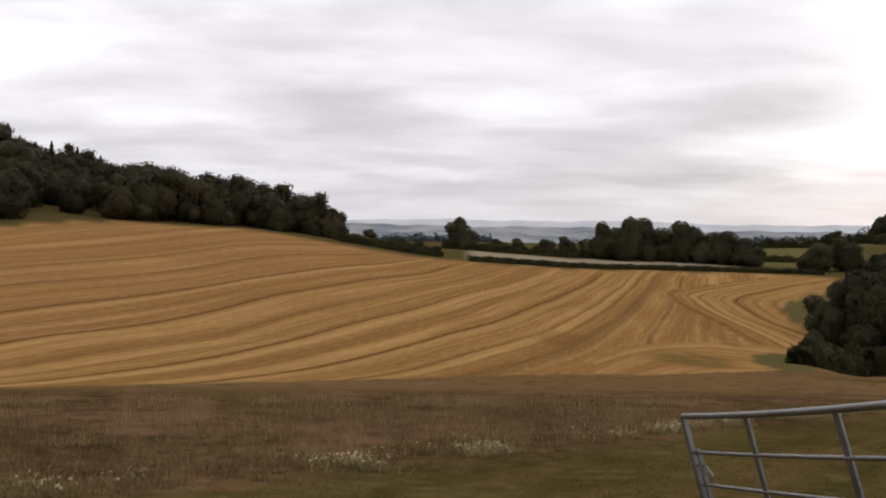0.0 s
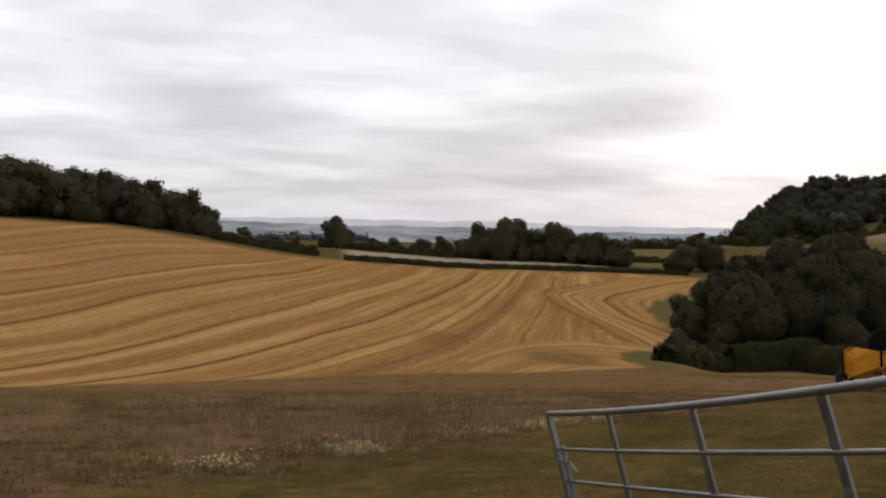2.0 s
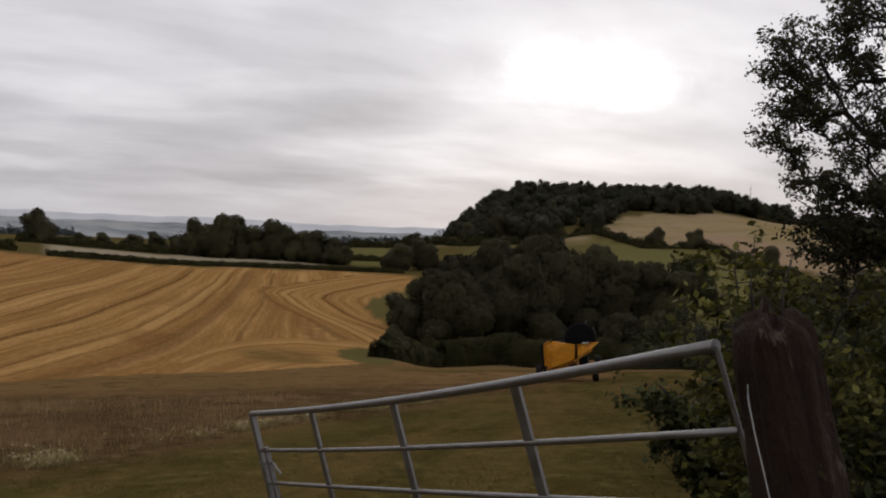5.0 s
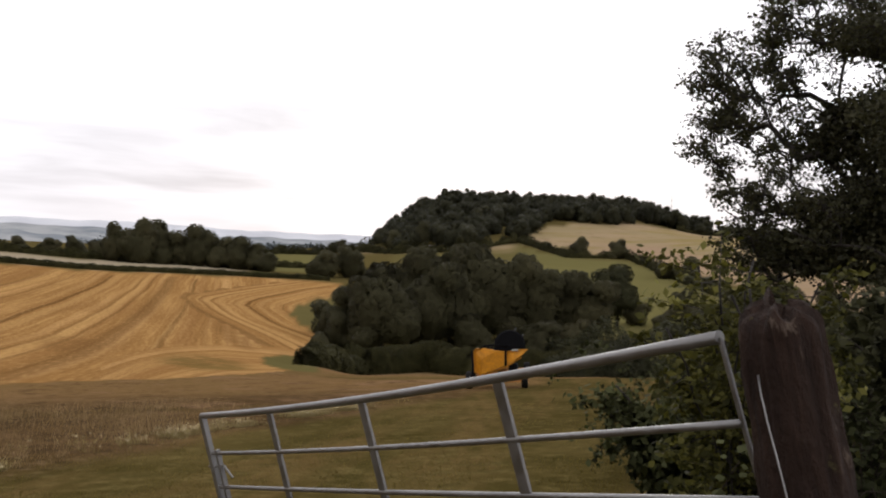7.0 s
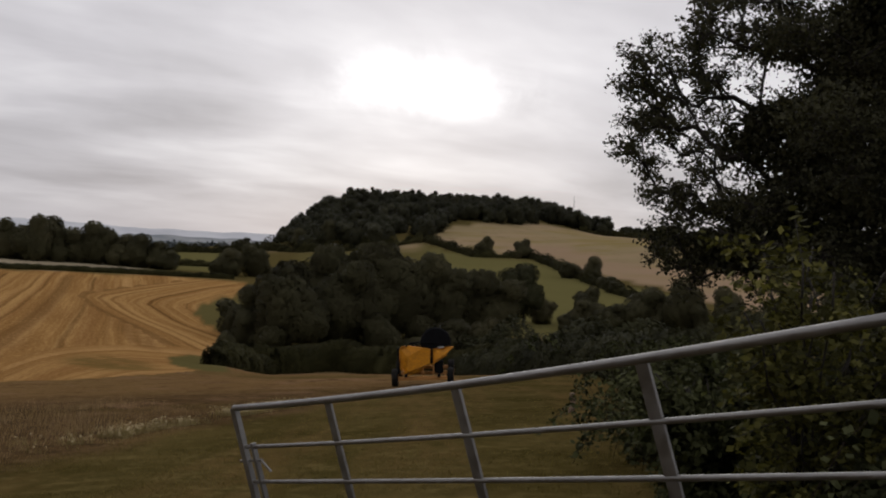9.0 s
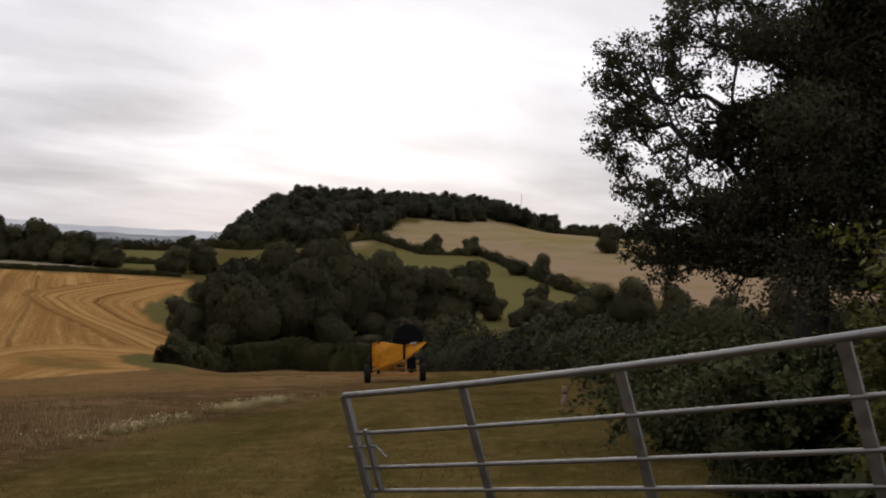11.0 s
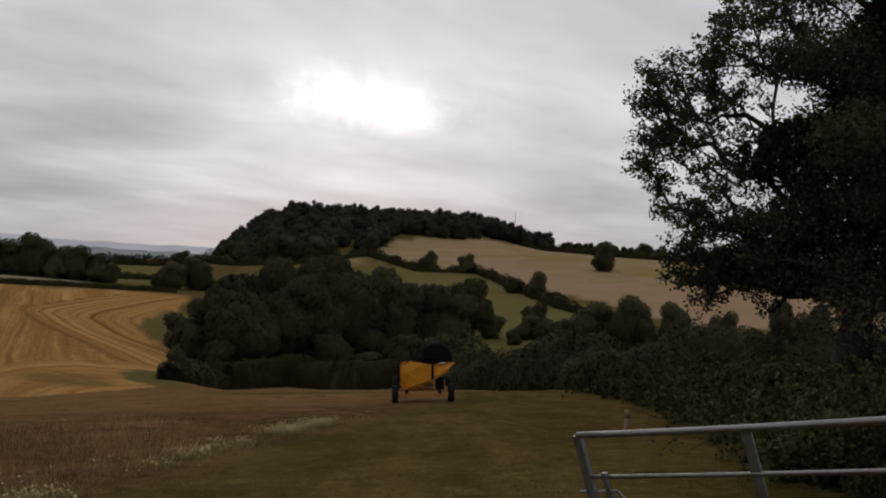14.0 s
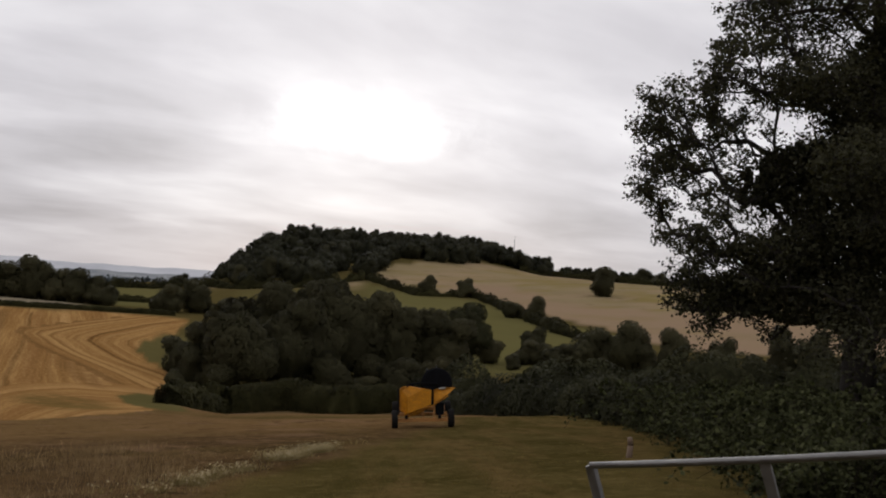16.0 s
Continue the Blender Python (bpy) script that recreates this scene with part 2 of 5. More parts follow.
    clod = n.math("MULTIPLY", n.range(n.noise(n.vmath("MULTIPLY", p, (1.0, 0.8, 1.0)).outputs[0], 2.2, 5.0, 0.7), 0.52, 0.60), n.range(far_off, 1.0, 0.0))
    rough = n.mix(n.math("MULTIPLY", clod, 0.75), rough, (0.030, 0.019, 0.010, 1))
    rough = n.mix(n.math("MULTIPLY", n.range(n.noise(p, 3.3, 5.0, 0.7), 0.52, 0.68), 0.55), rough, (0.22, 0.145, 0.08, 1))
    rough = n.mix(n.range(n.noise(n.vmath("MULTIPLY", p, (0.7, 0.35, 1.0)).outputs[0], 0.55, 3.0, 0.6), 0.52, 0.66, 0.0, 0.5), rough, (0.20, 0.118, 0.068, 1))
    rough = n.mix(n.range(n.noise(p, 0.8, 5.0, 0.7), 0.47, 0.34, 0.0, 0.7), rough, (0.040, 0.025, 0.012, 1))
    rough = n.mix(n.math("MULTIPLY", n.range(fine, 0.48, 0.7), 0.6), rough, (0.050, 0.034, 0.015, 1))
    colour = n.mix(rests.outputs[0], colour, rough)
    # pale chalky bare ground
    pale = n.mix(fine, (0.22, 0.18, 0.12, 1), (0.32, 0.265, 0.185, 1))
    colour = n.mix(rests.outputs[1], colour, pale)
    # short green sward with wheel-worn streaks along the headland
    turned = n.add("ShaderNodeVectorRotate", {"rotation_type": "Z_AXIS"}, Vector=p, Angle=radians(34)).outputs[0]
    drawn = n.vmath("MULTIPLY", turned, (0.8, 0.09, 0.5)).outputs[0]
    worn = n.noise(drawn, 0.9, 4.0, 0.6)
    sward = n.mix(n.range(mid, 0.3, 0.7), (0.051, 0.039, 0.0112, 1), (0.096, 0.070, 0.0245, 1))
    sward = n.mix(n.range(worn, 0.42, 0.66, 0.0, 0.75), sward, (0.125, 0.080, 0.031, 1))
    sward = n.mix(n.range(n.noise(drawn, 2.3, 3.0), 0.55, 0.7, 0.0, 0.5), sward, (0.040, 0.034, 0.009, 1))
    sward = n.mix(n.range(n.noise(p, 1.4, 6.0, 0.72), 0.44, 0.72, 0.0, 0.7), sward, (0.036, 0.031, 0.009, 1))
    sward = n.mix(n.range(n.noise(p, 3.0, 5.0, 0.7), 0.46, 0.74, 0.0, 0.55), sward, (0.165, 0.125, 0.048, 1))
    colour = n.mix(rests.outputs[2], colour, sward)
    n.plug(bsdf, "Base Color", n.mix(1.0, colour, grey(0.87), "MULTIPLY"))
    relief(n, bsdf, n.math("ADD", fine, mid), 0.8, 0.08)
    return m


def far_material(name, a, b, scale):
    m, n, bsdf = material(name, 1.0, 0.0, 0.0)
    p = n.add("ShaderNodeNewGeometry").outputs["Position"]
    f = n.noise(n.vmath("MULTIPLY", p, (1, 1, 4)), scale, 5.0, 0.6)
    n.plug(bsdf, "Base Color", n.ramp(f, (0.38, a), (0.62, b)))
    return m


def metal_material(name, colour, rough, metal, scratch=0.25, spec=0.5):
    m, n, bsdf = material(name, rough, metal, spec)
    p = n.add("ShaderNodeTexCoord").outputs["Object"]
    a, b = n.noise(p, 14.0, 5.0, 0.65), n.noise(p, 2.2, 3.0)
    f = n.math("ADD", n.math("MULTIPLY", a, 0.5), n.math("MULTIPLY", b, 0.5))
    lo = tuple(c * (1 - scratch) for c in colour)
    hi = tuple(min(1, c * (1 + scratch)) for c in colour)
    n.plug(bsdf, "Base Color", n.ramp(f, (0.35, lo), (0.65, hi)))
    n.plug(bsdf, "Roughness", n.range(a, 0.3, 0.7, rough - 0.1, rough + 0.15))
    relief(n, bsdf, a, 0.15, 0.004)
    return m


def post_material():
    m, n, bsdf = material("weathered_oak", 0.9, 0.0, 0.15)
    p = n.add("ShaderNodeTexCoord").outputs["Object"]
    grain = n.noise(n.vmath("MULTIPLY", p, (26, 26, 2.2)), 1.0, 6.0, 0.65, 0.4)
    moss = n.noise(p, 9.0, 6.0, 0.7)
    flake = n.noise(n.vmath("MULTIPLY", p, (14, 14, 6)).outputs[0], 1.0, 5.0, 0.7)
    c = n.ramp(grain, (0.3, (0.011, 0.0062, 0.0045)), (0.6, (0.026, 0.0145, 0.010)), (0.8, (0.052, 0.032, 0.022)))
    c = n.mix(n.range(flake, 0.6, 0.68, 0.0, 0.8), c, (0.085, 0.062, 0.046, 1))
    c = n.mix(n.range(moss, 0.60, 0.70, 0.0, 0.7), c, (0.075, 0.066, 0.024, 1))
    n.plug(bsdf, "Base Color", c)
    relief(n, bsdf, n.math("ADD", grain, n.math("MULTIPLY", flake, 1.5)), 1.0, 0.03)
    return m


M_GROUND = ground_material()
M_BARK = bark_material()
M_CANE = metal_material("bramble_bark", (0.020, 0.014, 0.010), 0.8, 0.0, 0.1, 0.1)
M_WOOD = leaf_material("woodland_leaves", (0.038, 0.034, 0.017), (0.054, 0.050, 0.024), (0.086, 0.074, 0.036), 0.07, 0.2, 0.75)
M_DARKWOOD = leaf_material("ash_and_fir_leaves", (0.017, 0.0142, 0.0075), (0.029, 0.0265, 0.0122), (0.055, 0.043, 0.020), 0.05, 0.2, 0.75)
M_HILL = leaf_material("hill_wood_leaves", (0.016, 0.0158, 0.0088), (0.028, 0.0278, 0.0145), (0.047, 0.0435, 0.022), 0.03, 0.2, 0.75)
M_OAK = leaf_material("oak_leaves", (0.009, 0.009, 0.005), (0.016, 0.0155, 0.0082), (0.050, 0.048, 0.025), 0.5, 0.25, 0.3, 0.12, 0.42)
M_HEDGE = leaf_material("hedge_leaves", (0.020, 0.0188, 0.0078), (0.034, 0.032, 0.0125), (0.054, 0.049, 0.020), 0.5, 0.2, 0.75, 0.02)
# scrub, hedge and hazel leaves: close to M_HEDGE, slightly bluer
M_COOLLEAF = leaf_material("cool_green_leaves", (0.020, 0.020, 0.0105), (0.034, 0.034, 0.017), (0.056, 0.054, 0.027), 0.35, 0.2, 0.8, 0.02, 0.1)
M_BRAMBLE = leaf_material("bramble_leaves", (0.018, 0.019, 0.0098), (0.040, 0.043, 0.0185), (0.088, 0.092, 0.043), 1.3, 0.3, 0.65, 0.02, 0.24)
M_SHRUB = leaf_material("yellowing_leaves", (0.018, 0.018, 0.007), (0.050, 0.048, 0.014), (0.140, 0.128, 0.036), 1.4, 0.3, 0.4, 0.06, 0.45)
M_BLADE = leaf_material("grass_blades", (0.13, 0.083, 0.038), (0.22, 0.145, 0.070), (0.36, 0.255, 0.14), 0.8, 0.4, 0.85, 0.0)
M_GREENBLADE = leaf_material("green_grass_blades", (0.10, 0.085, 0.020), (0.16, 0.125, 0.036), (0.24, 0.175, 0.060), 0.8, 0.4, 0.9, 0.0)
M_STRAWBLADE = leaf_material("dry_stalks", (0.20, 0.13, 0.062), (0.36, 0.245, 0.13), (0.54, 0.39, 0.23), 1.0, 0.4)
M_WEED = leaf_material("weed_stems", (0.13, 0.10, 0.038), (0.26, 0.20, 0.088), (0.42, 0.33, 0.17), 1.2, 0.35, 0.8, 0.0)
M_FLOWER = leaf_material("white_petals", (0.18, 0.135, 0.06), (0.28, 0.22, 0.112), (0.45, 0.37, 0.215), 2.0, 0.2, 0.6, 0.02, 0.8)
M_STEEL = metal_material("galvanised_steel", (0.17, 0.165, 0.16), 0.42, 0.85)
M_POST = post_material()
M_YELLOW = metal_material("yellow_paint", (0.46, 0.185, 0.006), 0.6, 0.0, 0.35, 0.3)
M_BLACK = metal_material("black_steel", (0.007, 0.007, 0.008), 0.9, 0.0, 0.25, 0.08)
M_TYRE = metal_material("tyre_rubber", (0.012, 0.011, 0.010), 0.9, 0.0, 0.25, 0.08)
M_RUST = metal_material("dirty_frame_paint", (0.36, 0.165, 0.042), 0.7, 0.0)
M_WHITE = metal_material("pale_render", (0.40, 0.38, 0.34), 0.8, 0.0, 0.06)
M_ROOF = metal_material("slate_roof", (0.16, 0.14, 0.13), 0.8, 0.0)
# the next three carry the haze of distance in their base colour
M_FAR_A = far_material("far_ridge_haze_blue", (0.40, 0.405, 0.43), (0.47, 0.475, 0.495), 0.004)
M_BELT = far_material("far_woods_haze", (0.045, 0.052, 0.052), (0.075, 0.083, 0.083), 0.02)
M_FAR_B = far_material("far_plain_haze_grey", (0.15, 0.165, 0.18), (0.27, 0.275, 0.275), 0.006)

# ---- building helpers ----


def mesh_of(name, verts, faces, mat, smooth=False, out=None):
    """A mesh from arrays: verts (n, 3), faces (m, k)."""
    me = bpy.data.meshes.new(name)
    verts, faces = np.asarray(verts, dtype=np.float32), np.asarray(faces, dtype=np.int32)
    m, k = faces.shape
    me.vertices.add(len(verts))
    me.vertices.foreach_set("co", verts.ravel())
    me.loops.add(m * k)
    me.loops.foreach_set("vertex_index", faces.ravel())
    me.polygons.add(m)
    me.polygons.foreach_set("loop_start", np.arange(m, dtype=np.int32) * k)
    me.polygons.foreach_set("loop_total", np.full(m, k, dtype=np.int32))
    me.polygons.foreach_set("use_smooth", np.full(m, smooth))
    me.update(calc_edges=True)
    me.materials.append(mat)
    if out is not None:
        me.attributes.new("out", "FLOAT_VECTOR", "POINT").data.foreach_set("vector", np.asarray(out, dtype=np.float32).ravel())
    return me


def part(name, data, mat, parent=None, label=""):
    """Links a bmesh or a mesh as one mesh object, under a thing or a part."""
    if isinstance(data, bmesh.types.BMesh):
        me = bpy.data.meshes.new(name)
        data.to_mesh(me)
        data.free()
        me.materials.append(mat)
        data = me
    ob = new(name, data)
    if parent:
        ob.parent = parent
    return tagged(ob, label)


def thing(name, m, label, category, group="", kind=""):
    ob = new(name)
    ob.empty_display_size = 0.2
    ob.matrix_basis = m
    return tagged(ob, label, category, group, kind)


def tube(bm, a, b, r0, r1=None, sides=10, caps=True):
    """Adds a straight tapered tube from a to b."""
    a, b = Vector(a), Vector(b)
    r1 = r0 if r1 is None else r1
    way = (b - a).normalized()
    u = way.orthogonal().normalized()
    w = way.cross(u)
    turns = [u * math.cos(k * 2 * math.pi / sides) + w * math.sin(k * 2 * math.pi / sides) for k in range(sides)]
    low, high = [bm.verts.new(a + r0 * d) for d in turns], [bm.verts.new(b + r1 * d) for d in turns]
    for k in range(sides):
        bm.faces.new((low[k], low[(k + 1) % sides], high[(k + 1) % sides], high[k])).smooth = sides > 8
    if caps:
        bm.faces.new(low[::-1])
        bm.faces.new(high)


def sweep(bm, points, r, sides=12):
    """A bent tube of one radius through the points."""
    pts = [Vector(p) for p in points]
    rings = []
    for k, p in enumerate(pts):
        way = (pts[min(k + 1, len(pts) - 1)] - pts[max(k - 1, 0)]).normalized()
        u = way.orthogonal().normalized() if not rings else u - way * u.dot(way)
        u.normalize()
        w = way.cross(u)
        rings.append([bm.verts.new(p + r * (u * math.cos(a) + w * math.sin(a))) for a in (2 * math.pi * i / sides for i in range(sides))])
    for a, b in zip(rings, rings[1:]):
        for i in range(sides):
            bm.faces.new((a[i], a[(i + 1) % sides], b[(i + 1) % sides], b[i])).smooth = True
    bm.faces.new(rings[0][::-1])
    bm.faces.new(rings[-1])


def block(bm, size, m, bevel=0.0):
    made = bmesh.ops.create_cube(bm, size=1.0, matrix=m @ Matrix.Diagonal((*size, 1)))
    if bevel:
        edges = {e for v in made["verts"] for e in v.link_edges}
        bmesh.ops.bevel(bm, geom=list(edges), offset=bevel, segments=2, affect="EDGES", profile=0.5)


def prism(bm, outline, x0, x1, bevel=0.0):
    """A plate: the outline (y, z) drawn out from x0 to x1."""
    a = [bm.verts.new((x0, y, z)) for y, z in outline]
    b = [bm.verts.new((x1, y, z)) for y, z in outline]
    faces = [bm.faces.new(a[::-1]), bm.faces.new(b)]
    k = len(outline)
    for i in range(k):
        faces.append(bm.faces.new((a[i], a[(i + 1) % k], b[(i + 1) % k], b[i])))
    bmesh.ops.recalc_face_normals(bm, faces=faces)
    if bevel:
        bmesh.ops.bevel(bm, geom=list({e for f in faces for e in f.edges}), offset=bevel, segments=2, affect="EDGES", profile=0.5)


def smooth01(x, a, b):
    t = np.clip((np.asarray(x, dtype=float) - a) / (b - a), 0, 1)
    return t * t * (3 - 2 * t)


# ---- the lie of the land ----
BEARINGS = np.array([-45, -24, -12, 0, 10, 20, 23, 27.5, 33, 38, 42, 50, 75], dtype=float)
RINGS = np.array([50, 100, 150, 220, 320, 450, 600, 800, 1200, 2000, 5000], dtype=float)
LEVELS = np.array([
    [-6, -3, 2, 12, 22, 30, 30],
    [-8, -6.5, -3.2, 9, 26, 30, 25],
    [-10, -9, -4.5, 0, 4, 6, 0],
    [-10.8, -12, -11.6, -9, -14, -25, -40],
    [-12.5, -15, -15, -13, -14, -22, -40],
    [-13.5, -18, -18, -14.5, -13, -12, -12],
    [-14, -20.4, -20.3, -15, -11, -6, -9],
    [-13.7, -20.2, -21, -15, -8, 5, 28],
    [-13.4, -19.8, -20.2, -13.5, -5, 10, 27],
    [-12.8, -18.8, -18.6, -13, -5, 9, 26],
    [-10.8, -15.5, -17.5, -13, -5, 8, 11],
    [-9.5, -14, -16, -14, -4, 8, 6],
    [-5, -8, -10, -10, -4, 6, 10]], dtype=float)
BEYOND = np.array([-25.0, -66.0, -66.0])


def near_plane(x, y):
    back = np.minimum(y, 0)
    return -0.128 * np.maximum(y, 0) + 0.004 * x - 0.02 * back


def spline(knots, values, q):
    """Smooth curve through values (rows at the knots) at q, with flat-limited slopes."""
    slope = np.gradient(values, knots, axis=0)
    q = np.clip(q, knots[0], knots[-1])
    i = np.clip(np.searchsorted(knots, q, side="right") - 1, 0, len(knots) - 2)
    h = knots[i + 1] - knots[i]
    return i, h, (q - knots[i]) / h, slope


def land(x, y):
    """Height of the ground."""
    x, y = np.asarray(x, dtype=float), np.asarray(y, dtype=float)
    d = np.hypot(x, y)
    b = np.degrees(np.arctan2(x, y))
    rad = np.radians(BEARINGS)
    first = near_plane(50 * np.sin(rad), 50 * np.cos(rad)) - EYE
    grid = np.concatenate([first[:, None], LEVELS, np.tile(BEYOND, (len(BEARINGS), 1))], axis=1) + EYE
    i, h, f, slope = spline(BEARINGS, grid, b)
    lg, q = np.log(RINGS), np.log(np.clip(d, 50, 5000))
    j = np.clip(np.searchsorted(lg, q, side="right") - 1, 0, len(lg) - 2)
    k = lg[j + 1] - lg[j]
    g = (q - lg[j]) / k
    dz = np.gradient(grid, lg, axis=1)

    def along(row):
        a, c = grid[row, j], grid[row, j + 1]
        ma, mc = dz[row, j] * k, dz[row, j + 1] * k
        return (2 * g**3 - 3 * g**2 + 1) * a + (g**3 - 2 * g**2 + g) * ma + (-2 * g**3 + 3 * g**2) * c + (g**3 - g**2) * mc

    s = f * f * (3 - 2 * f)
    s = 0.5 * f + 0.5 * s
    far = along(i) * (1 - s) + along(i + 1) * s
    w = smooth01(d, 35, 75)
    ahead = smooth01(np.abs(b), 130, 95)
    z = near_plane(x, y) * (1 - w * ahead) + far * w * ahead
    z = z + 0.10 * np.sin(x * 0.11 + 1.3) * np.sin(y * 0.083) * smooth01(d, 15, 60)
    return z


def at_bearing(bearing, d):
    b = radians(bearing)
    return d * math.sin(b), d * math.cos(b)


def wobble(x, y, scale, seed=0.0):
    return (np.sin(x / scale * 1.7 + seed) * np.cos(y / scale * 1.3 - seed * 2) + 0.5 * np.sin((x + y) / scale * 3.1 + seed * 3)) / 1.5


NEAR_EDGE = ([-45, -24, -12, 0, 12.8, 16.5, 18.5, 20.5], [34, 40.5, 45.5, 51.7, 64, 74, 86, 104])
RIGHT_EDGE = ([60, 75, 95, 140, 179, 205, 231, 260, 320], [14.5, 17, 19.6, 20.3, 20.5, 19.7, 19.4, 20.8, 22.2])
FAR_EDGE = ([-45, -24, -18, -12, -6, -2.7, 1.5, 7, 10, 13, 20.5], [220, 230, 258, 265, 264, 265, 258, 274, 288, 296, 312])
HILL_FIELD = ([31, 31.8, 33.3, 34.4, 38.6, 42.4, 45.2, 48.3, 52, 62], [520, 519, 481, 479, 457, 380, 357, 317, 305, 330], [522, 524, 605, 630, 670, 700, 650, 650, 650, 650])
FLOWER_LINE = ([4, 10.5, 11.5, 13, 15.3, 18.5, 22.1, 25.7, 40], [-14, -3.5, -2.0, -0.5, 1.6, 4.3, 8.0, 11.6, 26])


TRACK_ROWS = (-43.2, -30.7, -18.6, -0.8, 12.4, 26.2)
TRACK_AT = [45, 70, 100, 130, 160, 200, 240]
TRACK_LINES = [[-52, -51, -49, -46, -40.5, -29.5, -20], [-40, -38.5, -36.5, -33.5, -27.5, -18.7, -11], [-28.5, -27.3, -25.8, -22, -17, -8, 1.5], [-18, -14, -9, -4.3, 2, 11.5, 22],
               [-12, -4.5, 2.8, 8, 14, 24.7, 36], [-2, 7, 14, 21, 29, 40, 51]]


def field_rows(x, y):
    """Across the drilled rows of the stubble, in metres: constant along each bowed wheel track."""
    steps = np.arange(0, 320, 2.0)
    lines = []
    for line in TRACK_LINES:
        raw = np.interp(steps, TRACK_AT, line) + np.where(steps > 240, (steps - 240) * 0.27, 0) + np.where(steps < 45, (steps - 45) * 0.15, 0)
        raw = np.convolve(np.pad(raw, 10, mode="edge"), np.ones(21) / 21, mode="valid")
        lines.append(np.interp(np.clip(y, 20, 300), steps, raw))
    lines = np.stack(lines)
    out = np.where(x < lines[0], TRACK_ROWS[0] + x - lines[0], TRACK_ROWS[-1] + x - lines[-1])
    for k in range(len(lines) - 1):
        f = (x - lines[k]) / (lines[k + 1] - lines[k])
        out = np.where((f >= 0) & (f <= 1), TRACK_ROWS[k] + f * (TRACK_ROWS[k + 1] - TRACK_ROWS[k]), out)
    return out


def build_ground():
    fine = np.arange(-50, 80, 0.18)
    coarse = np.concatenate([np.arange(80, 310, 4.0)])
    bear = np.radians(np.concatenate([fine, coarse]))
    ring = np.concatenate([[0.005], np.geomspace(0.5, 4900, 225)])
    B, D = np.meshgrid(bear, ring)
    X, Y = D * np.sin(B), D * np.cos(B)
    Z = land(X, Y)
    nb, nr = len(bear), len(ring)
    verts = np.stack([X, Y, Z], -1).reshape(-1, 3)
    i, j = np.meshgrid(np.arange(nr - 1), np.arange(nb), indexing="ij")
    a = i * nb + j
    b = i * nb + (j + 1) % nb
    quads = np.stack([a, a + nb, b + nb, b], -1).reshape(-1, 4)
    me = mesh_of("ground", verts, quads, M_GROUND, True)
    x, y = verts[:, 0], verts[:, 1]
    d, be = np.hypot(x, y), np.degrees(np.arctan2(x, y))
    # which field is where
    near_edge = np.interp(be, NEAR_EDGE[0], NEAR_EDGE[1]) + 0.8 * wobble(x, y, 9, 1)
    right_edge = np.interp(d, RIGHT_EDGE[0], RIGHT_EDGE[1]) + 0.15 * wobble(x, y, 14, 2)
    far_edge = np.interp(be, FAR_EDGE[0], FAR_EDGE[1])
    inside = smooth01(right_edge - be, -0.12, 0.12)
    ragged = 0.12 * wobble(x, y, 12, 6)
    patch = smooth01(1.0 - np.hypot((be - 21.4) / 2.5, (d - 222) / 37) + ragged, -0.06, 0.06) + smooth01(1.0 - np.hypot((be - 20.0) / 2.8, (d - 116) / 26) + ragged, -0.06, 0.06) * smooth01(20.6 - be, -0.3, 0.3)
    patch = np.clip(patch, 0, 1)
    stubble = smooth01(d - near_edge, -0.8, 0.8) * inside * smooth01(far_edge - d, -2, 2) * (1 - patch)
    rough = np.clip(smooth01(near_edge - d, -0.8, 0.8) + (1 - inside) * smooth01(150 - d, -5, 5), 0, 1) * (1 - patch * smooth01(d, 76, 80))
    side = x - np.interp(y, FLOWER_LINE[0], FLOWER_LINE[1])
    sward = smooth01(side + 0.7 * wobble(x, y, 3, 3), -0.2, 1.6) * smooth01(90 - d, -10, 25)
    low = np.interp(be, HILL_FIELD[0], HILL_FIELD[1])
    top = np.interp(be, HILL_FIELD[0], HILL_FIELD[2])
    bare = smooth01(be, 34.5, 38) * smooth01(low + 70 + 25 * wobble(x, y, 60, 3) + 5 * (be - 38) - d, -6, 6)
    hill_dry = smooth01(be, 31.3, 31.8) * smooth01(d - low, -3, 3) * smooth01(top - d, -3, 3)
    pasture = smooth01(be, 24, 25) * smooth01(low - 22 - d, -4, 4) * smooth01(d, 205, 225) * smooth01(47 - be, -1, 1)
    hill_dry = hill_dry + 0.8 * smooth01(be, 22.5, 23) * smooth01(31.5 - be, -0.5, 0.5) * smooth01(1 - np.abs(d - 500 + 3 * (be - 26)) / 16 + 2 * ragged, 0, 0.5)
    pasture = pasture * (0.4 + 0.6 * smooth01(be, 31, 33))
    pasture = pasture + smooth01(be, 17.3, 17.6) * smooth01(20.6 - be, -0.2, 0.2) * smooth01(d, 345, 350) * smooth01(600 - d, -5, 5)
    strip = smooth01(be, 1.0, 2.0) * smooth01(16 - be, -1, 1) * smooth01(d - far_edge, 7, 9) * smooth01(far_edge + 62 - d, -3, 3)
    chalk = smooth01(1.0 - np.hypot((be - 20.9) / 0.5, (d - 150) / 5), -0.2, 0.2)
    foot = 0.12 * (1 - inside) * smooth01(d, 95, 130) * smooth01(150 - d, -3, 3)
    pasture = pasture + 0.45 * patch * smooth01(d, 76, 80)
    # rows: gently bowed over the field, round its corner and along its far edge on the headlands
    row = field_rows(x, y)
    edge = (right_edge - be) * d * 0.01745
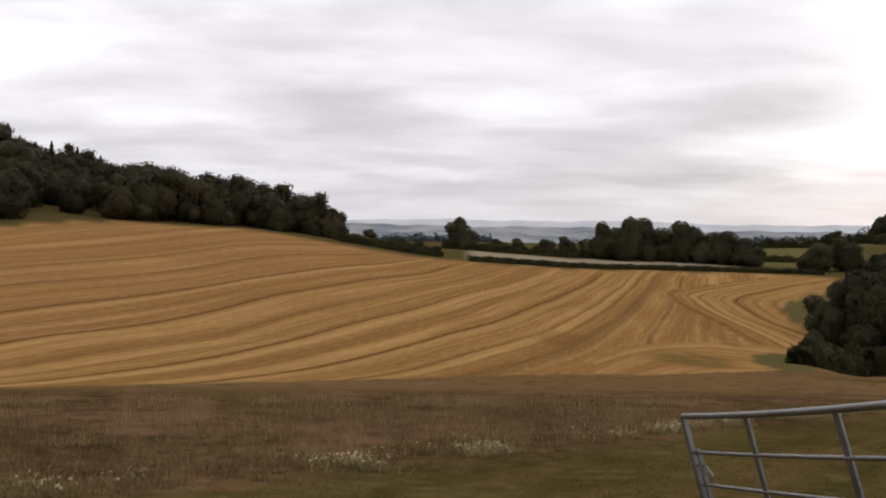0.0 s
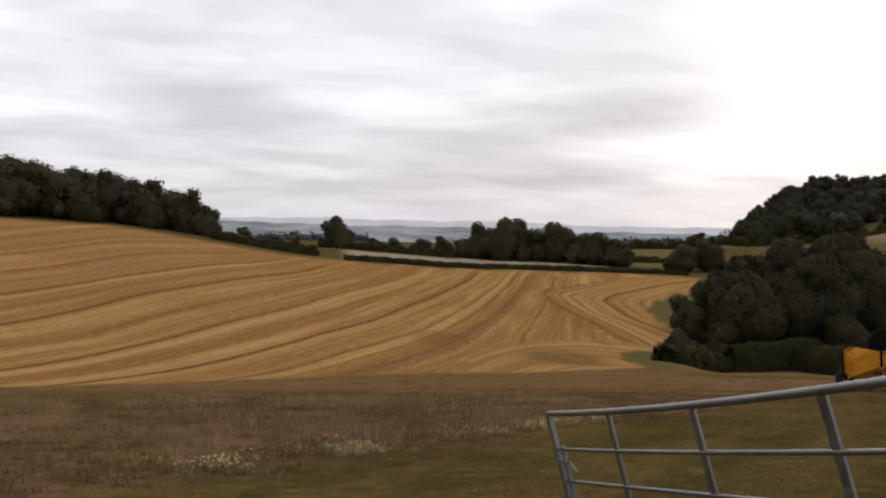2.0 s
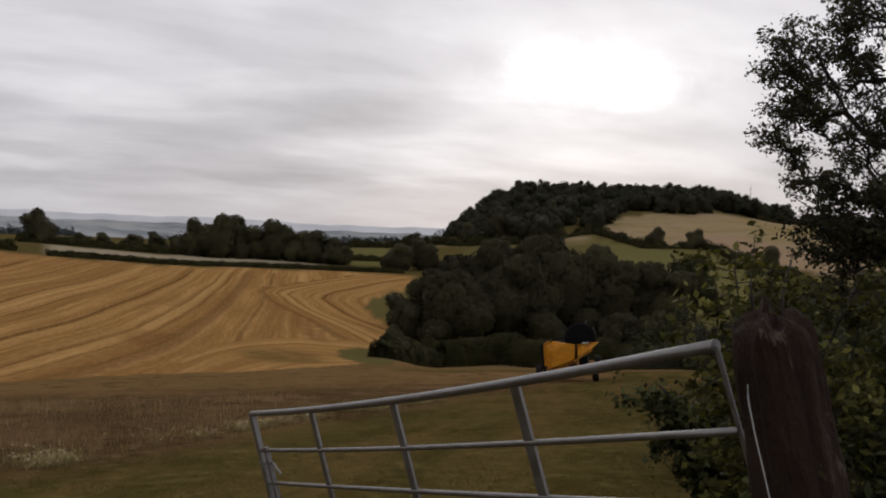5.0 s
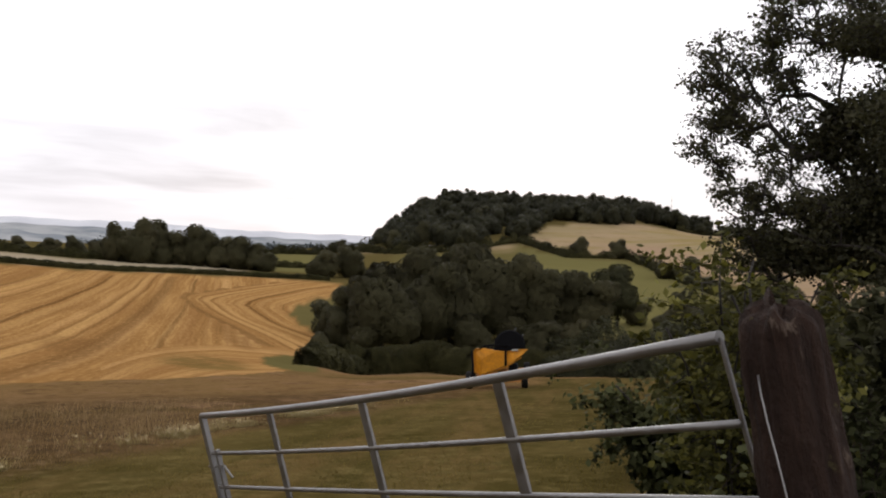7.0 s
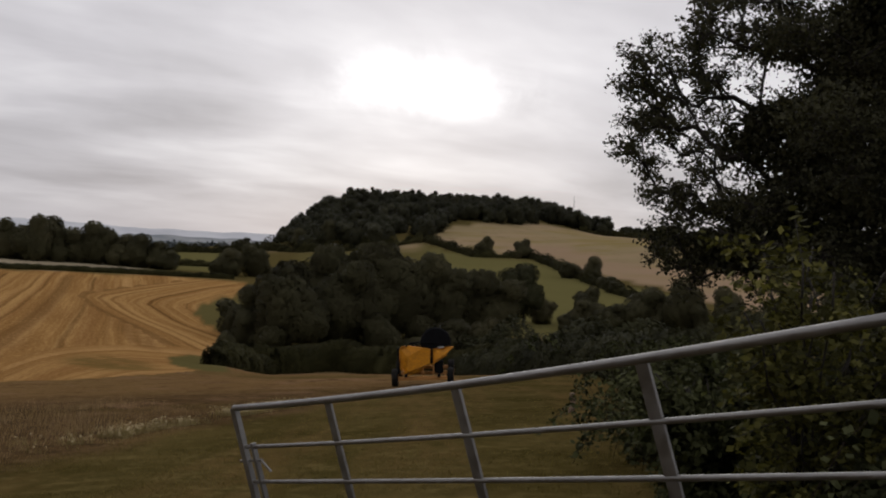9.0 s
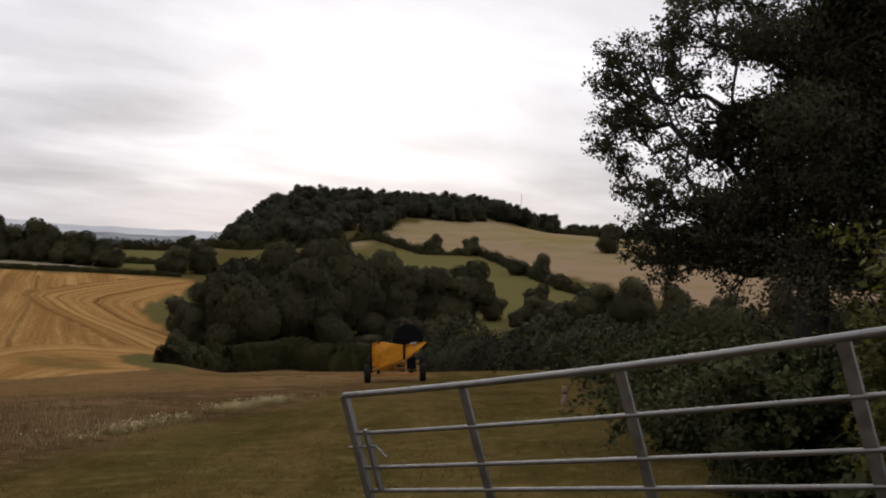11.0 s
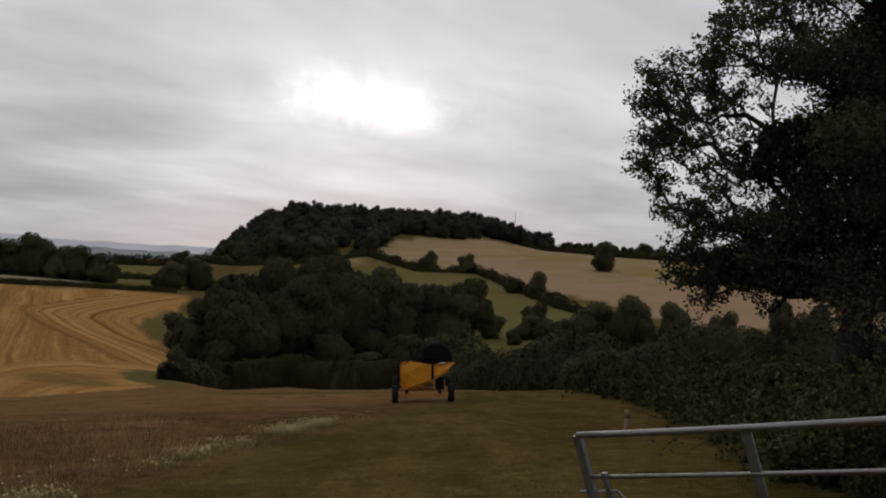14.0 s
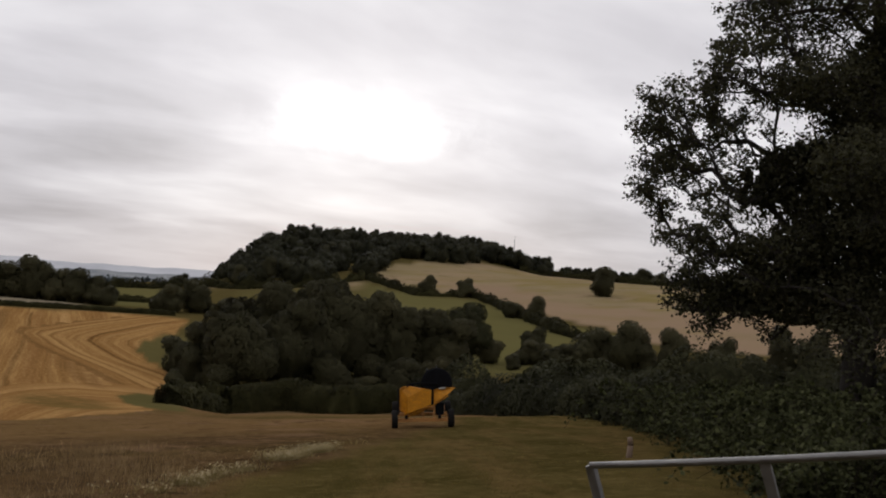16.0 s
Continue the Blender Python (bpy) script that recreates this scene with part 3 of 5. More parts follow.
    lane = edge - np.interp(d, [150, 165, 175, 189, 206, 230, 243, 259, 281, 291, 310], [-8, -3, 0.4, 5.3, 8.3, 12.8, 12.3, 11.3, 7.7, 3.4, 0])
    corner = smooth01(14.5 + 0.8 * wobble(x, y, 20, 5) - lane, -0.5, 0.5) * smooth01(d, 140, 150)
    turn = np.interp(be, [7, 10.6, 12.2, 15.3, 18.3], [66, 105, 119, 142, 153]) - d
    turning = smooth01(turn, -2, 2) * smooth01(be, 8.0, 9.5)
    end = far_edge - d
    headland = smooth01(end + 2 * wobble(x, y, 40, 4), 17, 11)
    # darker corner where the swaths meet, weeds where the machine turned
    dark = smooth01(1.0 - np.hypot((be - 15.6 + (d - 165) * 0.035) / 1.0, (d - 163) / 26) + ragged, -0.15, 0.4) + 0.8 * smooth01(1.0 - np.hypot((be - 7.0 - (d - 106) * 0.03) / 1.5, (d - 106) / 16) + 2 * ragged, -0.2, 0.5)
    weeds = smooth01(1.0 - np.hypot((be - 14.2) / 2.8, (d - 92) / 17) + 2 * ragged, -0.2, 0.5)
    zone = np.stack([stubble, np.clip(pasture, 0, 1), np.clip(hill_dry, 0, 1), 1 - 0.6 * np.clip(dark, 0, 1)], -1).astype(np.float32)
    rest = np.stack([rough, np.clip(strip * 0.95 + chalk + foot, 0, 1), sward * rough, 1 - weeds], -1).astype(np.float32)
    me.attributes.new("row", "FLOAT", "POINT").data.foreach_set("value", row.astype(np.float32))
    me.attributes.new("bare", "FLOAT", "POINT").data.foreach_set("value", bare.astype(np.float32))
    me.attributes.new("lane", "FLOAT", "POINT").data.foreach_set("value", (lane + 12.4).astype(np.float32))
    me.attributes.new("corner", "FLOAT", "POINT").data.foreach_set("value", corner.astype(np.float32))
    me.attributes.new("turn", "FLOAT", "POINT").data.foreach_set("value", (turn * 0.45 + 60).astype(np.float32))
    me.attributes.new("turning", "FLOAT", "POINT").data.foreach_set("value", turning.astype(np.float32))
    me.attributes.new("headland", "FLOAT", "POINT").data.foreach_set("value", headland.astype(np.float32))
    for name, values in (("zone", zone), ("rest", rest)):
        me.attributes.new(name, "FLOAT_COLOR", "POINT").data.foreach_set("color", values.ravel())
    tagged(new("ground", me), "farmland of stubble, rough grass and pasture rolling to the horizon", "ground", kind="structure")


build_ground()


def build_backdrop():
    """Far plain and ridges, kilometres off, with the haze put into their colours."""
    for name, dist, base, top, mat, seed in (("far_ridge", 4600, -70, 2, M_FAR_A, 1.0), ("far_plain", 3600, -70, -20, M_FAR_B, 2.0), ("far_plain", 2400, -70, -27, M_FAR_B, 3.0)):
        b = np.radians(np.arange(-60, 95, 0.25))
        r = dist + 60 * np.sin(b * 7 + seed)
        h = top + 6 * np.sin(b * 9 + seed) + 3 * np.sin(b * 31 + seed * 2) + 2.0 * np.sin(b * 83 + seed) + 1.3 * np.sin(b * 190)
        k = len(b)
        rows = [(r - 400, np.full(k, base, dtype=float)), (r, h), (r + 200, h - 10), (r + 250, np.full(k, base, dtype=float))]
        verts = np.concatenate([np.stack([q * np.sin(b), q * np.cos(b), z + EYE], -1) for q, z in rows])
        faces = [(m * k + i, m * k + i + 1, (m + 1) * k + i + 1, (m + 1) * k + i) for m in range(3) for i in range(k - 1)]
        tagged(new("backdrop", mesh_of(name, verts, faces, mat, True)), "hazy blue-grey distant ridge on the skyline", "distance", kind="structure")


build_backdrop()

# ---- leaves and trees ----


def leaf_quads(centres, size, rng, aspect=0.7, droop=0.3, spread=0.4, facing=None, loose=0.35):
    """Bent leaf or spray quads round the centres, facing outwards where a facing is given: verts and faces."""
    n = len(centres)
    s = size * (1 + spread * (rng.random(n) * 2 - 1))
    d = rng.normal(size=(n, 3))
    d[:, 2] = d[:, 2] * 0.6 - droop
    other = rng.normal(size=(n, 3))
    if facing is not None:
        normal = facing + rng.normal(size=(n, 3)) * loose
        normal /= np.linalg.norm(normal, axis=1)[:, None] + 1e-9
        d = d - normal * np.sum(d * normal, axis=1)[:, None]
        other = normal
    d /= np.linalg.norm(d, axis=1)[:, None] + 1e-9
    e = np.cross(d, other)
    e /= np.linalg.norm(e, axis=1)[:, None] + 1e-9
    d, e = d * s[:, None], e * (s * aspect * 0.5)[:, None]
    c = np.asarray(centres)
    v = np.stack([c - 0.5 * d, c + 0.05 * d + e, c + 0.55 * d, c + 0.0 * d - e], 1).reshape(-1, 3)
    return v, np.arange(4 * n).reshape(-1, 4)


def rounded(d, lift=0.25):
    """Clump directions, drawn a little upwards, once for each corner of a leaf."""
    o = np.asarray(d, dtype=float) + (0, 0, lift)
    o /= np.linalg.norm(o, axis=1)[:, None] + 1e-9
    return np.repeat(o, 4, axis=0)


def lobes_cloud(lobes, count, rng, shell=0.55):
    """Points in and on many ellipsoids (x, y, z, rx, ry, rz), with their outward ways."""
    lobes = np.asarray(lobes, dtype=float)
    share = (lobes[:, 3] * lobes[:, 5]) ** 1.0
    share[-CORES:] *= 0.8
    pick = rng.choice(len(lobes), size=count, p=share / share.sum())
    d = rng.normal(size=(count, 3))
    d /= np.linalg.norm(d, axis=1)[:, None]
    r = shell + (1 - shell) * rng.random(count) ** 0.6
    r *= 1 + 0.13 * np.sin(d[:, 0] * 9 + pick) * np.sin(d[:, 2] * 8 + 2 * pick) + 0.07 * np.sin(d[:, 1] * 19 + pick) * np.sin(d[:, 2] * 23)
    r = np.minimum(r, 1.04)
    p = lobes[pick, :3] + d * r[:, None] * lobes[pick, 3:]
    span = lobes[:, :3].max(0) - lobes[:, :3].min(0) + 1e-6
    whole = (p - (lobes[:, :3].max(0) + lobes[:, :3].min(0)) / 2) / span * 2
    whole /= np.linalg.norm(whole, axis=1)[:, None] + 1e-6
    return p, d * 0.3 + whole * 0.8


def ball():
    bm = bmesh.new()
    bmesh.ops.create_icosphere(bm, subdivisions=2, radius=1.0)
    v = np.array([p.co[:] for p in bm.verts])
    f = np.array([[p.index for p in q.verts] for q in bm.faces])
    bm.free()
    return v, f


BALL_V, BALL_F = ball()


def bulk(lobes, shrink=0.86):
    """The shaded inside of a crown: an uneven hull in each clump, under the leaves."""
    vs, fs, outs = [], [], []
    for k, lobe in enumerate(np.asarray(lobes, dtype=float)):
        r = shrink * (1 + 0.16 * np.sin(BALL_V[:, 0] * 9 + k) * np.sin(BALL_V[:, 2] * 8 + 2 * k) + 0.06 * np.sin(BALL_V[:, 1] * 17 + k))
        vs.append(lobe[:3] + BALL_V * r[:, None] * lobe[3:])
        fs.append(BALL_F + k * len(BALL_V))
        outs.append(BALL_V)
    return np.concatenate(vs), np.concatenate(fs), np.concatenate(outs)


def foliage(name, v, f, out, mat, core=None):
    """One mesh of leaf quads and, where given, a hull of triangles inside."""
    if core is None:
        return mesh_of(name, v, f, mat, out=out)
    cv, cf, co = core
    n = len(v)
    tri = cf + n
    verts = np.concatenate([v, cv]).astype(np.float32)
    loops = np.concatenate([f.ravel(), tri.ravel()]).astype(np.int32)
    total = np.concatenate([np.full(len(f), 4), np.full(len(tri), 3)]).astype(np.int32)
    me = bpy.data.meshes.new(name)
    me.vertices.add(len(verts))
    me.vertices.foreach_set("co", verts.ravel())
    me.loops.add(len(loops))
    me.loops.foreach_set("vertex_index", loops)
    me.polygons.add(len(total))
    me.polygons.foreach_set("loop_start", np.concatenate([[0], np.cumsum(total)[:-1]]).astype(np.int32))
    me.polygons.foreach_set("loop_total", total)
    me.update(calc_edges=True)
    me.materials.append(mat)
    outs = np.concatenate([out, co + (0, 0, 0.25)])
    me.attributes.new("out", "FLOAT_VECTOR", "POINT").data.foreach_set("vector", outs.astype(np.float32).ravel())
    return me


CORES = 6


def crown_lobes(height, radius, bottom, count, rng, flat=0.85, core=0.72):
    """Clumps of foliage on the few large heads of a crown; the heads themselves come last."""
    half, mid = (height - bottom) / 2, (height + bottom) / 2
    heads = [(0.1 * radius * rng.normal(), 0.1 * radius * rng.normal(), mid - 0.12 * half, radius * core, half * 0.84)]
    turn = rng.random() * 6.3
    for k in range(CORES - 1):
        a = turn + k * 2 * math.pi / (CORES - 1) + rng.normal() * 0.35
        r = radius * (0.30 + 0.24 * rng.random())
        far = radius * (0.30 + 0.36 * rng.random())
        tall = min(r, half) * (0.75 + 0.35 * rng.random())
        z = bottom + (0.35 + 1.35 * (k + 0.3 + 0.5 * rng.random()) / CORES) * half
        heads.append((far * math.cos(a), far * math.sin(a), height - tall if k == 3 else min(z, height - tall), r, tall))
    out = []
    share = np.array([h[3] * h[4] for h in heads])
    for k in rng.choice(CORES, size=count, p=share / share.sum()):
        x, y, z, r, tall = heads[k]
        d = rng.normal(size=3)
        d /= np.linalg.norm(d)
        d[2] = abs(d[2]) if rng.random() < 0.4 else d[2]
        size = radius * (0.055 + 0.10 * rng.random() ** 1.4)
        out.append((x + d[0] * r * 0.88, y + d[1] * r * 0.88, max(z + d[2] * tall * 0.88, bottom + 0.3 * size), size, size, size * flat))
    return out + [(x, y, z, r, r, tall) for x, y, z, r, tall in heads]


def make_tree(name, seed, height, radius, bottom, leaves, size, mat, label, category="tree", m=None, lobes=14, group="", trunk=0.022, core=0.72):
    rng = np.random.default_rng(seed)
    tree = thing(name, m or pose(0, 0, 0), label, category, group)
    ls = crown_lobes(height, radius, bottom, lobes, rng, core=core)
    bm = bmesh.new()
    fork = Vector((rng.normal() * 0.02 * height, rng.normal() * 0.02 * height, max(bottom, height * 0.28)))
    r = height * trunk
    tube(bm, (0, 0, -0.6), (0, 0, 0.3), r * 1.5, r * 1.1, 8)
    tube(bm, (0, 0, 0.3), fork, r * 1.1, r * 0.75, 8)
    for lobe in ls[-CORES:]:
        end = Vector(lobe[:3])
        bend = fork.lerp(end, 0.5) + Vector((0, 0, 0.05 * height))
        tube(bm, fork, bend, r * 0.5, r * 0.28, 6)
        tube(bm, bend, end, r * 0.28, r * 0.06, 5)
    part("trunk", bm, M_BARK, tree)
    c, d = lobes_cloud(ls, leaves, rng, 0.76)
    v, f = leaf_quads(c, size, rng, facing=d, loose=0.6)
    part("crown", foliage("crown", v, f, rounded(d), mat, bulk(ls[-CORES:], 0.72)), mat, tree)
    return tree


def ground_pose(x, y, turn=0.0, scale=1.0, sink=0.0):
    return pose(x, y, float(land(x, y)) - sink, 0, 0, turn) @ Matrix.Scale(scale, 4)


def copy_scaled(ob, x, y, turn, scale, tall=1.0):
    c = copy_thing(ob, ground_pose(x, y, turn))
    c.scale = (scale, scale, scale * tall)
    return c


def wood(name, places, leaves, size, mat, label, seed):
    """A whole wood as one body of foliage and stems."""
    rng = np.random.default_rng(seed)
    vs, fs, outs, base = [], [], [], 0
    all_lobes = []
    for x, y, h, r in places:
        z = float(land(x, y)) - 1.2
        ls = np.array(crown_lobes(h, r, -0.5, 46, rng))
        ls[:, :3] += (x, y, z)
        all_lobes.append(ls[-CORES:])
        c, d = lobes_cloud(ls, leaves, rng, 0.76)
        v, f = leaf_quads(c, size, rng, facing=d)
        vs.append(v)
        outs.append(rounded(d))
        fs.append(f + base)
        base += len(v)
        # stem: a thin four-sided taper
        w = h * 0.018
        q = np.array([(-w, -w, -0.5), (w, -w, -0.5), (w, w, -0.5), (-w, w, -0.5), (-w / 2, -w / 2, h * 0.5), (w / 2, -w / 2, h * 0.5), (w / 2, w / 2, h * 0.5), (-w / 2, w / 2, h * 0.5)]) + (x, y, z)
        vs.append(q)
        outs.append(np.zeros((8, 3)))
        fs.append(np.array([(0, 1, 5, 4), (1, 2, 6, 5), (2, 3, 7, 6), (3, 0, 4, 7)]) + base)
        base += 8
    return tagged(new(name, foliage(name, np.concatenate(vs), np.concatenate(fs), np.concatenate(outs), mat, bulk(np.concatenate(all_lobes), 0.70))), label, "woodland", kind="stuff")


def hedge(name, line, height, width, per_metre, size, mat, label, seed, rough=0.25, category="hedge", bushes=None):
    """A hedge along a line of (x, y): leaf sprays over an uneven bank."""
    rng = np.random.default_rng(seed)
    pts = np.asarray(line, dtype=float)
    seg = np.hypot(*np.diff(pts, axis=0).T)
    cum = np.concatenate([[0], np.cumsum(seg)])
    n = int(cum[-1] * per_metre)
    s = rng.random(n) * cum[-1]
    x, y = np.interp(s, cum, pts[:, 0]), np.interp(s, cum, pts[:, 1])
    i = np.clip(np.searchsorted(cum, s, side="right") - 1, 0, len(seg) - 1)
    way = np.diff(pts, axis=0)[i] / seg[i][:, None]
    a = rng.random(n) * np.pi
    r = 0.6 + 0.4 * rng.random(n) ** 0.5
    bump = 1 + rough * np.sin(s / (height * 0.9) + seed) * np.sin(s / (height * 2.3) + 1.7 * seed) + rough * 0.5 * np.sin(s / (height * 0.37) + a * 2)
    side = np.cos(a) * r * width / 2 * bump
    z = np.abs(np.sin(a)) ** 0.7 * r * height * bump
    low = rng.random(n) < 0.25
    z[low] *= rng.random(low.sum())
    px, py = x - way[:, 1] * side, y + way[:, 0] * side
    c = np.stack([px, py, land(px, py) + z], -1)
    out = np.stack([-way[:, 1] * np.cos(a), way[:, 0] * np.cos(a), np.sin(a)], -1)
    v, f = leaf_quads(c, size, rng, facing=out, loose=0.5)
    # the shaded inside of the hedge
    k = max(6, int(cum[-1] / (height * 0.45)))
    st = np.linspace(0, cum[-1], k)
    sa = np.linspace(0.05, np.pi - 0.05, 9)
    S, A = np.meshgrid(st, sa, indexing="ij")
    i = np.clip(np.searchsorted(cum, S.ravel(), side="right") - 1, 0, len(seg) - 1)
    way = (np.diff(pts, axis=0)[i] / seg[i][:, None]).reshape(k, 9, 2)
    grow = 0.70 * (1 + rough * np.sin(S / (height * 0.9) + seed) * np.sin(S / (height * 2.3) + 1.7 * seed) + 0.05 * rng.normal(size=S.shape))
    grow *= np.clip(np.minimum(S, cum[-1] - S) / (1.5 * height) + 0.05, 0, 1)
    side = np.cos(A) * width / 2 * grow
    hx, hy = np.interp(S, cum, pts[:, 0]) - way[..., 1] * side, np.interp(S, cum, pts[:, 1]) + way[..., 0] * side
    hv = np.stack([hx, hy, land(hx, hy) + np.sin(A) ** 0.7 * height * grow - 0.1], -1).reshape(-1, 3)
    ho = np.stack([-way[..., 1] * np.cos(A), way[..., 0] * np.cos(A), np.sin(A)], -1).reshape(-1, 3)
    bushes = int(np.clip(cum[-1] / (height * 3.5), 2, 9)) if bushes is None else bushes
    cut = np.linspace(0, k - 1, bushes + 1).astype(int)
    own = np.clip(np.searchsorted(st[cut], s, side="right") - 1, 0, bushes - 1)
    base = np.array((pts[0, 0], pts[0, 1], float(land(*pts[0]))))
    whole = thing(name, pose(*base), label, category)
    v, out4 = v.reshape(-1, 4, 3) - base, rounded(out).reshape(-1, 4, 3)
    for j in range(bushes):
        mine = own == j
        n4 = int(mine.sum())
        r, q = np.meshgrid(np.arange(cut[j + 1] - cut[j]), np.arange(8), indexing="ij")
        o = (r * 9 + q).ravel()
        hf = np.concatenate([np.stack([o, o + 9, o + 10], -1), np.stack([o, o + 10, o + 1], -1)])
        rows = slice(cut[j] * 9, cut[j + 1] * 9 + 9)
        me = foliage("bush", v[mine].reshape(-1, 3), np.arange(4 * n4).reshape(-1, 4), out4[mine].reshape(-1, 3), mat, (hv[rows] - base, hf, ho[rows]))
        part("bush", me, mat, whole)
    return whole

M_PALEWOOD = metal_material("pale_wood", (0.13, 0.085, 0.055), 0.85, 0.0)

# ---- gate, post and field furniture ----
GATE_FREE, GATE_HINGE = Vector((1.688, 6.904, 0.208)), Vector((2.055, 2.559, 1.206))
GATE_DOWN = Vector((0.057, -0.040, -0.242))


def build_gate():
    ex = (GATE_FREE - GATE_HINGE).normalized()
    ez = -(GATE_DOWN - ex * GATE_DOWN.dot(ex)).normalized()
    ey = ez.cross(ex)
    m = Matrix((ex, ey, ez)).transposed().to_4x4()
    m.translation = GATE_HINGE
    gate = thing("field_gate", m, "galvanised tubular steel field gate standing open into the field", "gate")
    long = 4.474
    drops = (0.0, 0.252, 0.475, 0.625, 0.76, 0.88, 0.99)
    bows = (0.036, 0.018, 0.006, 0.0, 0.0, 0.0, 0.0)

    def bowed(u, k):
        return Vector((long * u, 0, -drops[k] - bows[k] * 4 * u * (1 - u)))

    for k, drop in enumerate(drops):
        bm = bmesh.new()
        sweep(bm, [bowed(s / 16, k) for s in range(17)], 0.0125 if k else 0.0195, 14)
        part("rail" if k else "top_rail", bm, M_STEEL, gate)
    for k in range(5):
        top, foot = bowed(k / 4, 0).z, -drops[-1] - 0.015
        bm = bmesh.new()
        block(bm, (0.062 if k else 0.014, 0.016 if k % 4 else 0.034 if k else 0.014, top - foot), pose(long * k / 4, 0.0, (top + foot) / 2), 0.004)
        part("upright", bm, M_STEEL, gate)
    bm = bmesh.new()
    block(bm, (0.035, 0.03, 0.40), pose(long - 0.13, 0, -0.43), 0.004)
    part("latch_bracket", bm, M_STEEL, gate)
    bm = bmesh.new()
    tube(bm, (long - 0.20, 0, -0.34), (long + 0.09, 0, -0.34), 0.009, sides=8)
    tube(bm, (long - 0.19, 0, -0.34), (long - 0.24, -0.02, -0.42), 0.008, sides=8)
    part("latch_bolt", bm, M_STEEL, gate)
    for drop in (0.84,):
        bm = bmesh.new()
        tube(bm, (-0.01, 0, -drop), (-0.13, 0.02, -drop), 0.012, sides=8)
        part("hinge", bm, M_STEEL, gate)


build_gate()


def build_post():
    x, y = 2.325, 2.15
    g = float(land(x, y))
    bm = bmesh.new()
    top = 1.335 - g
    levels = list(np.linspace(-0.3, top - 0.05, 46)) + [top - 0.035, top - 0.018, top - 0.006, top]
    rounds = [1.0] * 46 + [0.97, 0.90, 0.72, 0.35]
    rings = []
    for z, shrink in zip(levels, rounds):
        r = (0.155 + (0.108 - 0.155) * (z + 0.3) / (top + 0.3)) * shrink
        high = max(0.0, (z - top + 0.35) / 0.35)
        ring = []
        for q in range(36):
            a = 2 * math.pi * q / 36
            rift = noise.noise(Vector((2.2 * math.cos(a), 2.2 * math.sin(a), 1.1 * z)))
            flake = noise.noise(Vector((5 * math.cos(a), 5 * math.sin(a), 9 * z + 3)))
            k = 1 + 0.10 * rift + 0.10 * flake + 0.05 * math.sin(3 * a + z * 2) - 0.05 * abs(math.sin(5 * a + 0.7 * z)) ** 6
            crown = 0.085 * noise.noise(Vector((3 * math.cos(a), 3 * math.sin(a), 7.0))) * high
            ring.append(bm.verts.new((r * k * math.cos(a), r * k * math.sin(a), z + crown)))
        rings.append(ring)
    for lower, upper in zip(rings, rings[1:]):
        for q in range(36):
            bm.faces.new((lower[q], lower[(q + 1) % 36], upper[(q + 1) % 36], upper[q])).smooth = True
    bm.faces.new(rings[-1]).smooth = True
    bm.faces.new(rings[0][::-1])
    ob = part("gate_post", bm, M_POST)
    lean = Vector((0, 0, 1)).rotation_difference(Vector((-0.148, 0.150, 1)).normalized()).to_matrix().to_4x4()
    ob.matrix_basis = Matrix.Translation((x, y, g)) @ lean
    tagged(ob, "rough brown weathered timber gate post leaning beside the gate", "post")
    bm = bmesh.new()
    sweep(bm, [(1.985, 2.335, 1.13), (1.954, 2.293, 1.092), (1.945, 2.255, 1.02), (1.938, 2.213, 0.945), (1.931, 2.16, 0.84), (1.935, 2.10, 0.70), (2.02, 2.03, 0.35), (2.12, 1.97, -0.28)], 0.0024, 6)
    ob = part("wire", bm, M_STEEL)
    tagged(ob, "loose strand of old fence wire hanging down the gate post", "wire")
    x, y = at_bearing(37.8, 22)
    bm = bmesh.new()
    tube(bm, (0, 0, -0.2), (0.05, 0, 0.25), 0.07, 0.06, 9)
    tube(bm, (0.05, 0, 0.25), (0.03, 0.02, 0.42), 0.06, 0.05, 9)
    ob = part("stake", bm, M_PALEWOOD)
    ob.matrix_basis = pose(x, y, float(land(x, y)), 0, 0, 0)
    tagged(ob, "short pale wooden stake standing in the grass", "stake")


build_post()


def end_sheet(outline, y0, y1, bevel, press=0.0):
    """A plate across the machine, from its outline (x, z), thick along y; press dishes its middle towards the rear."""
    bm = bmesh.new()
    prism(bm, outline, y0, y1, bevel)
    for v in bm.verts:
        v.co = Vector((v.co.y, v.co.x, v.co.z))
    if press:
        cx, cz = (sum(p[k] for p in outline) / len(outline) for k in (0, 1))
        rear = [f for f in bm.faces if f.calc_center_median().y < y0 + 0.004 and f.calc_area() > 0.05]
        bmesh.ops.inset_region(bm, faces=rear, thickness=0.09, depth=0.0)
        poked = bmesh.ops.poke(bm, faces=rear)
        for v in poked["verts"]:
            v.co = Vector((cx - 0.12, v.co.y - press, cz + 0.04))
    bmesh.ops.recalc_face_normals(bm, faces=bm.faces)
    return bm


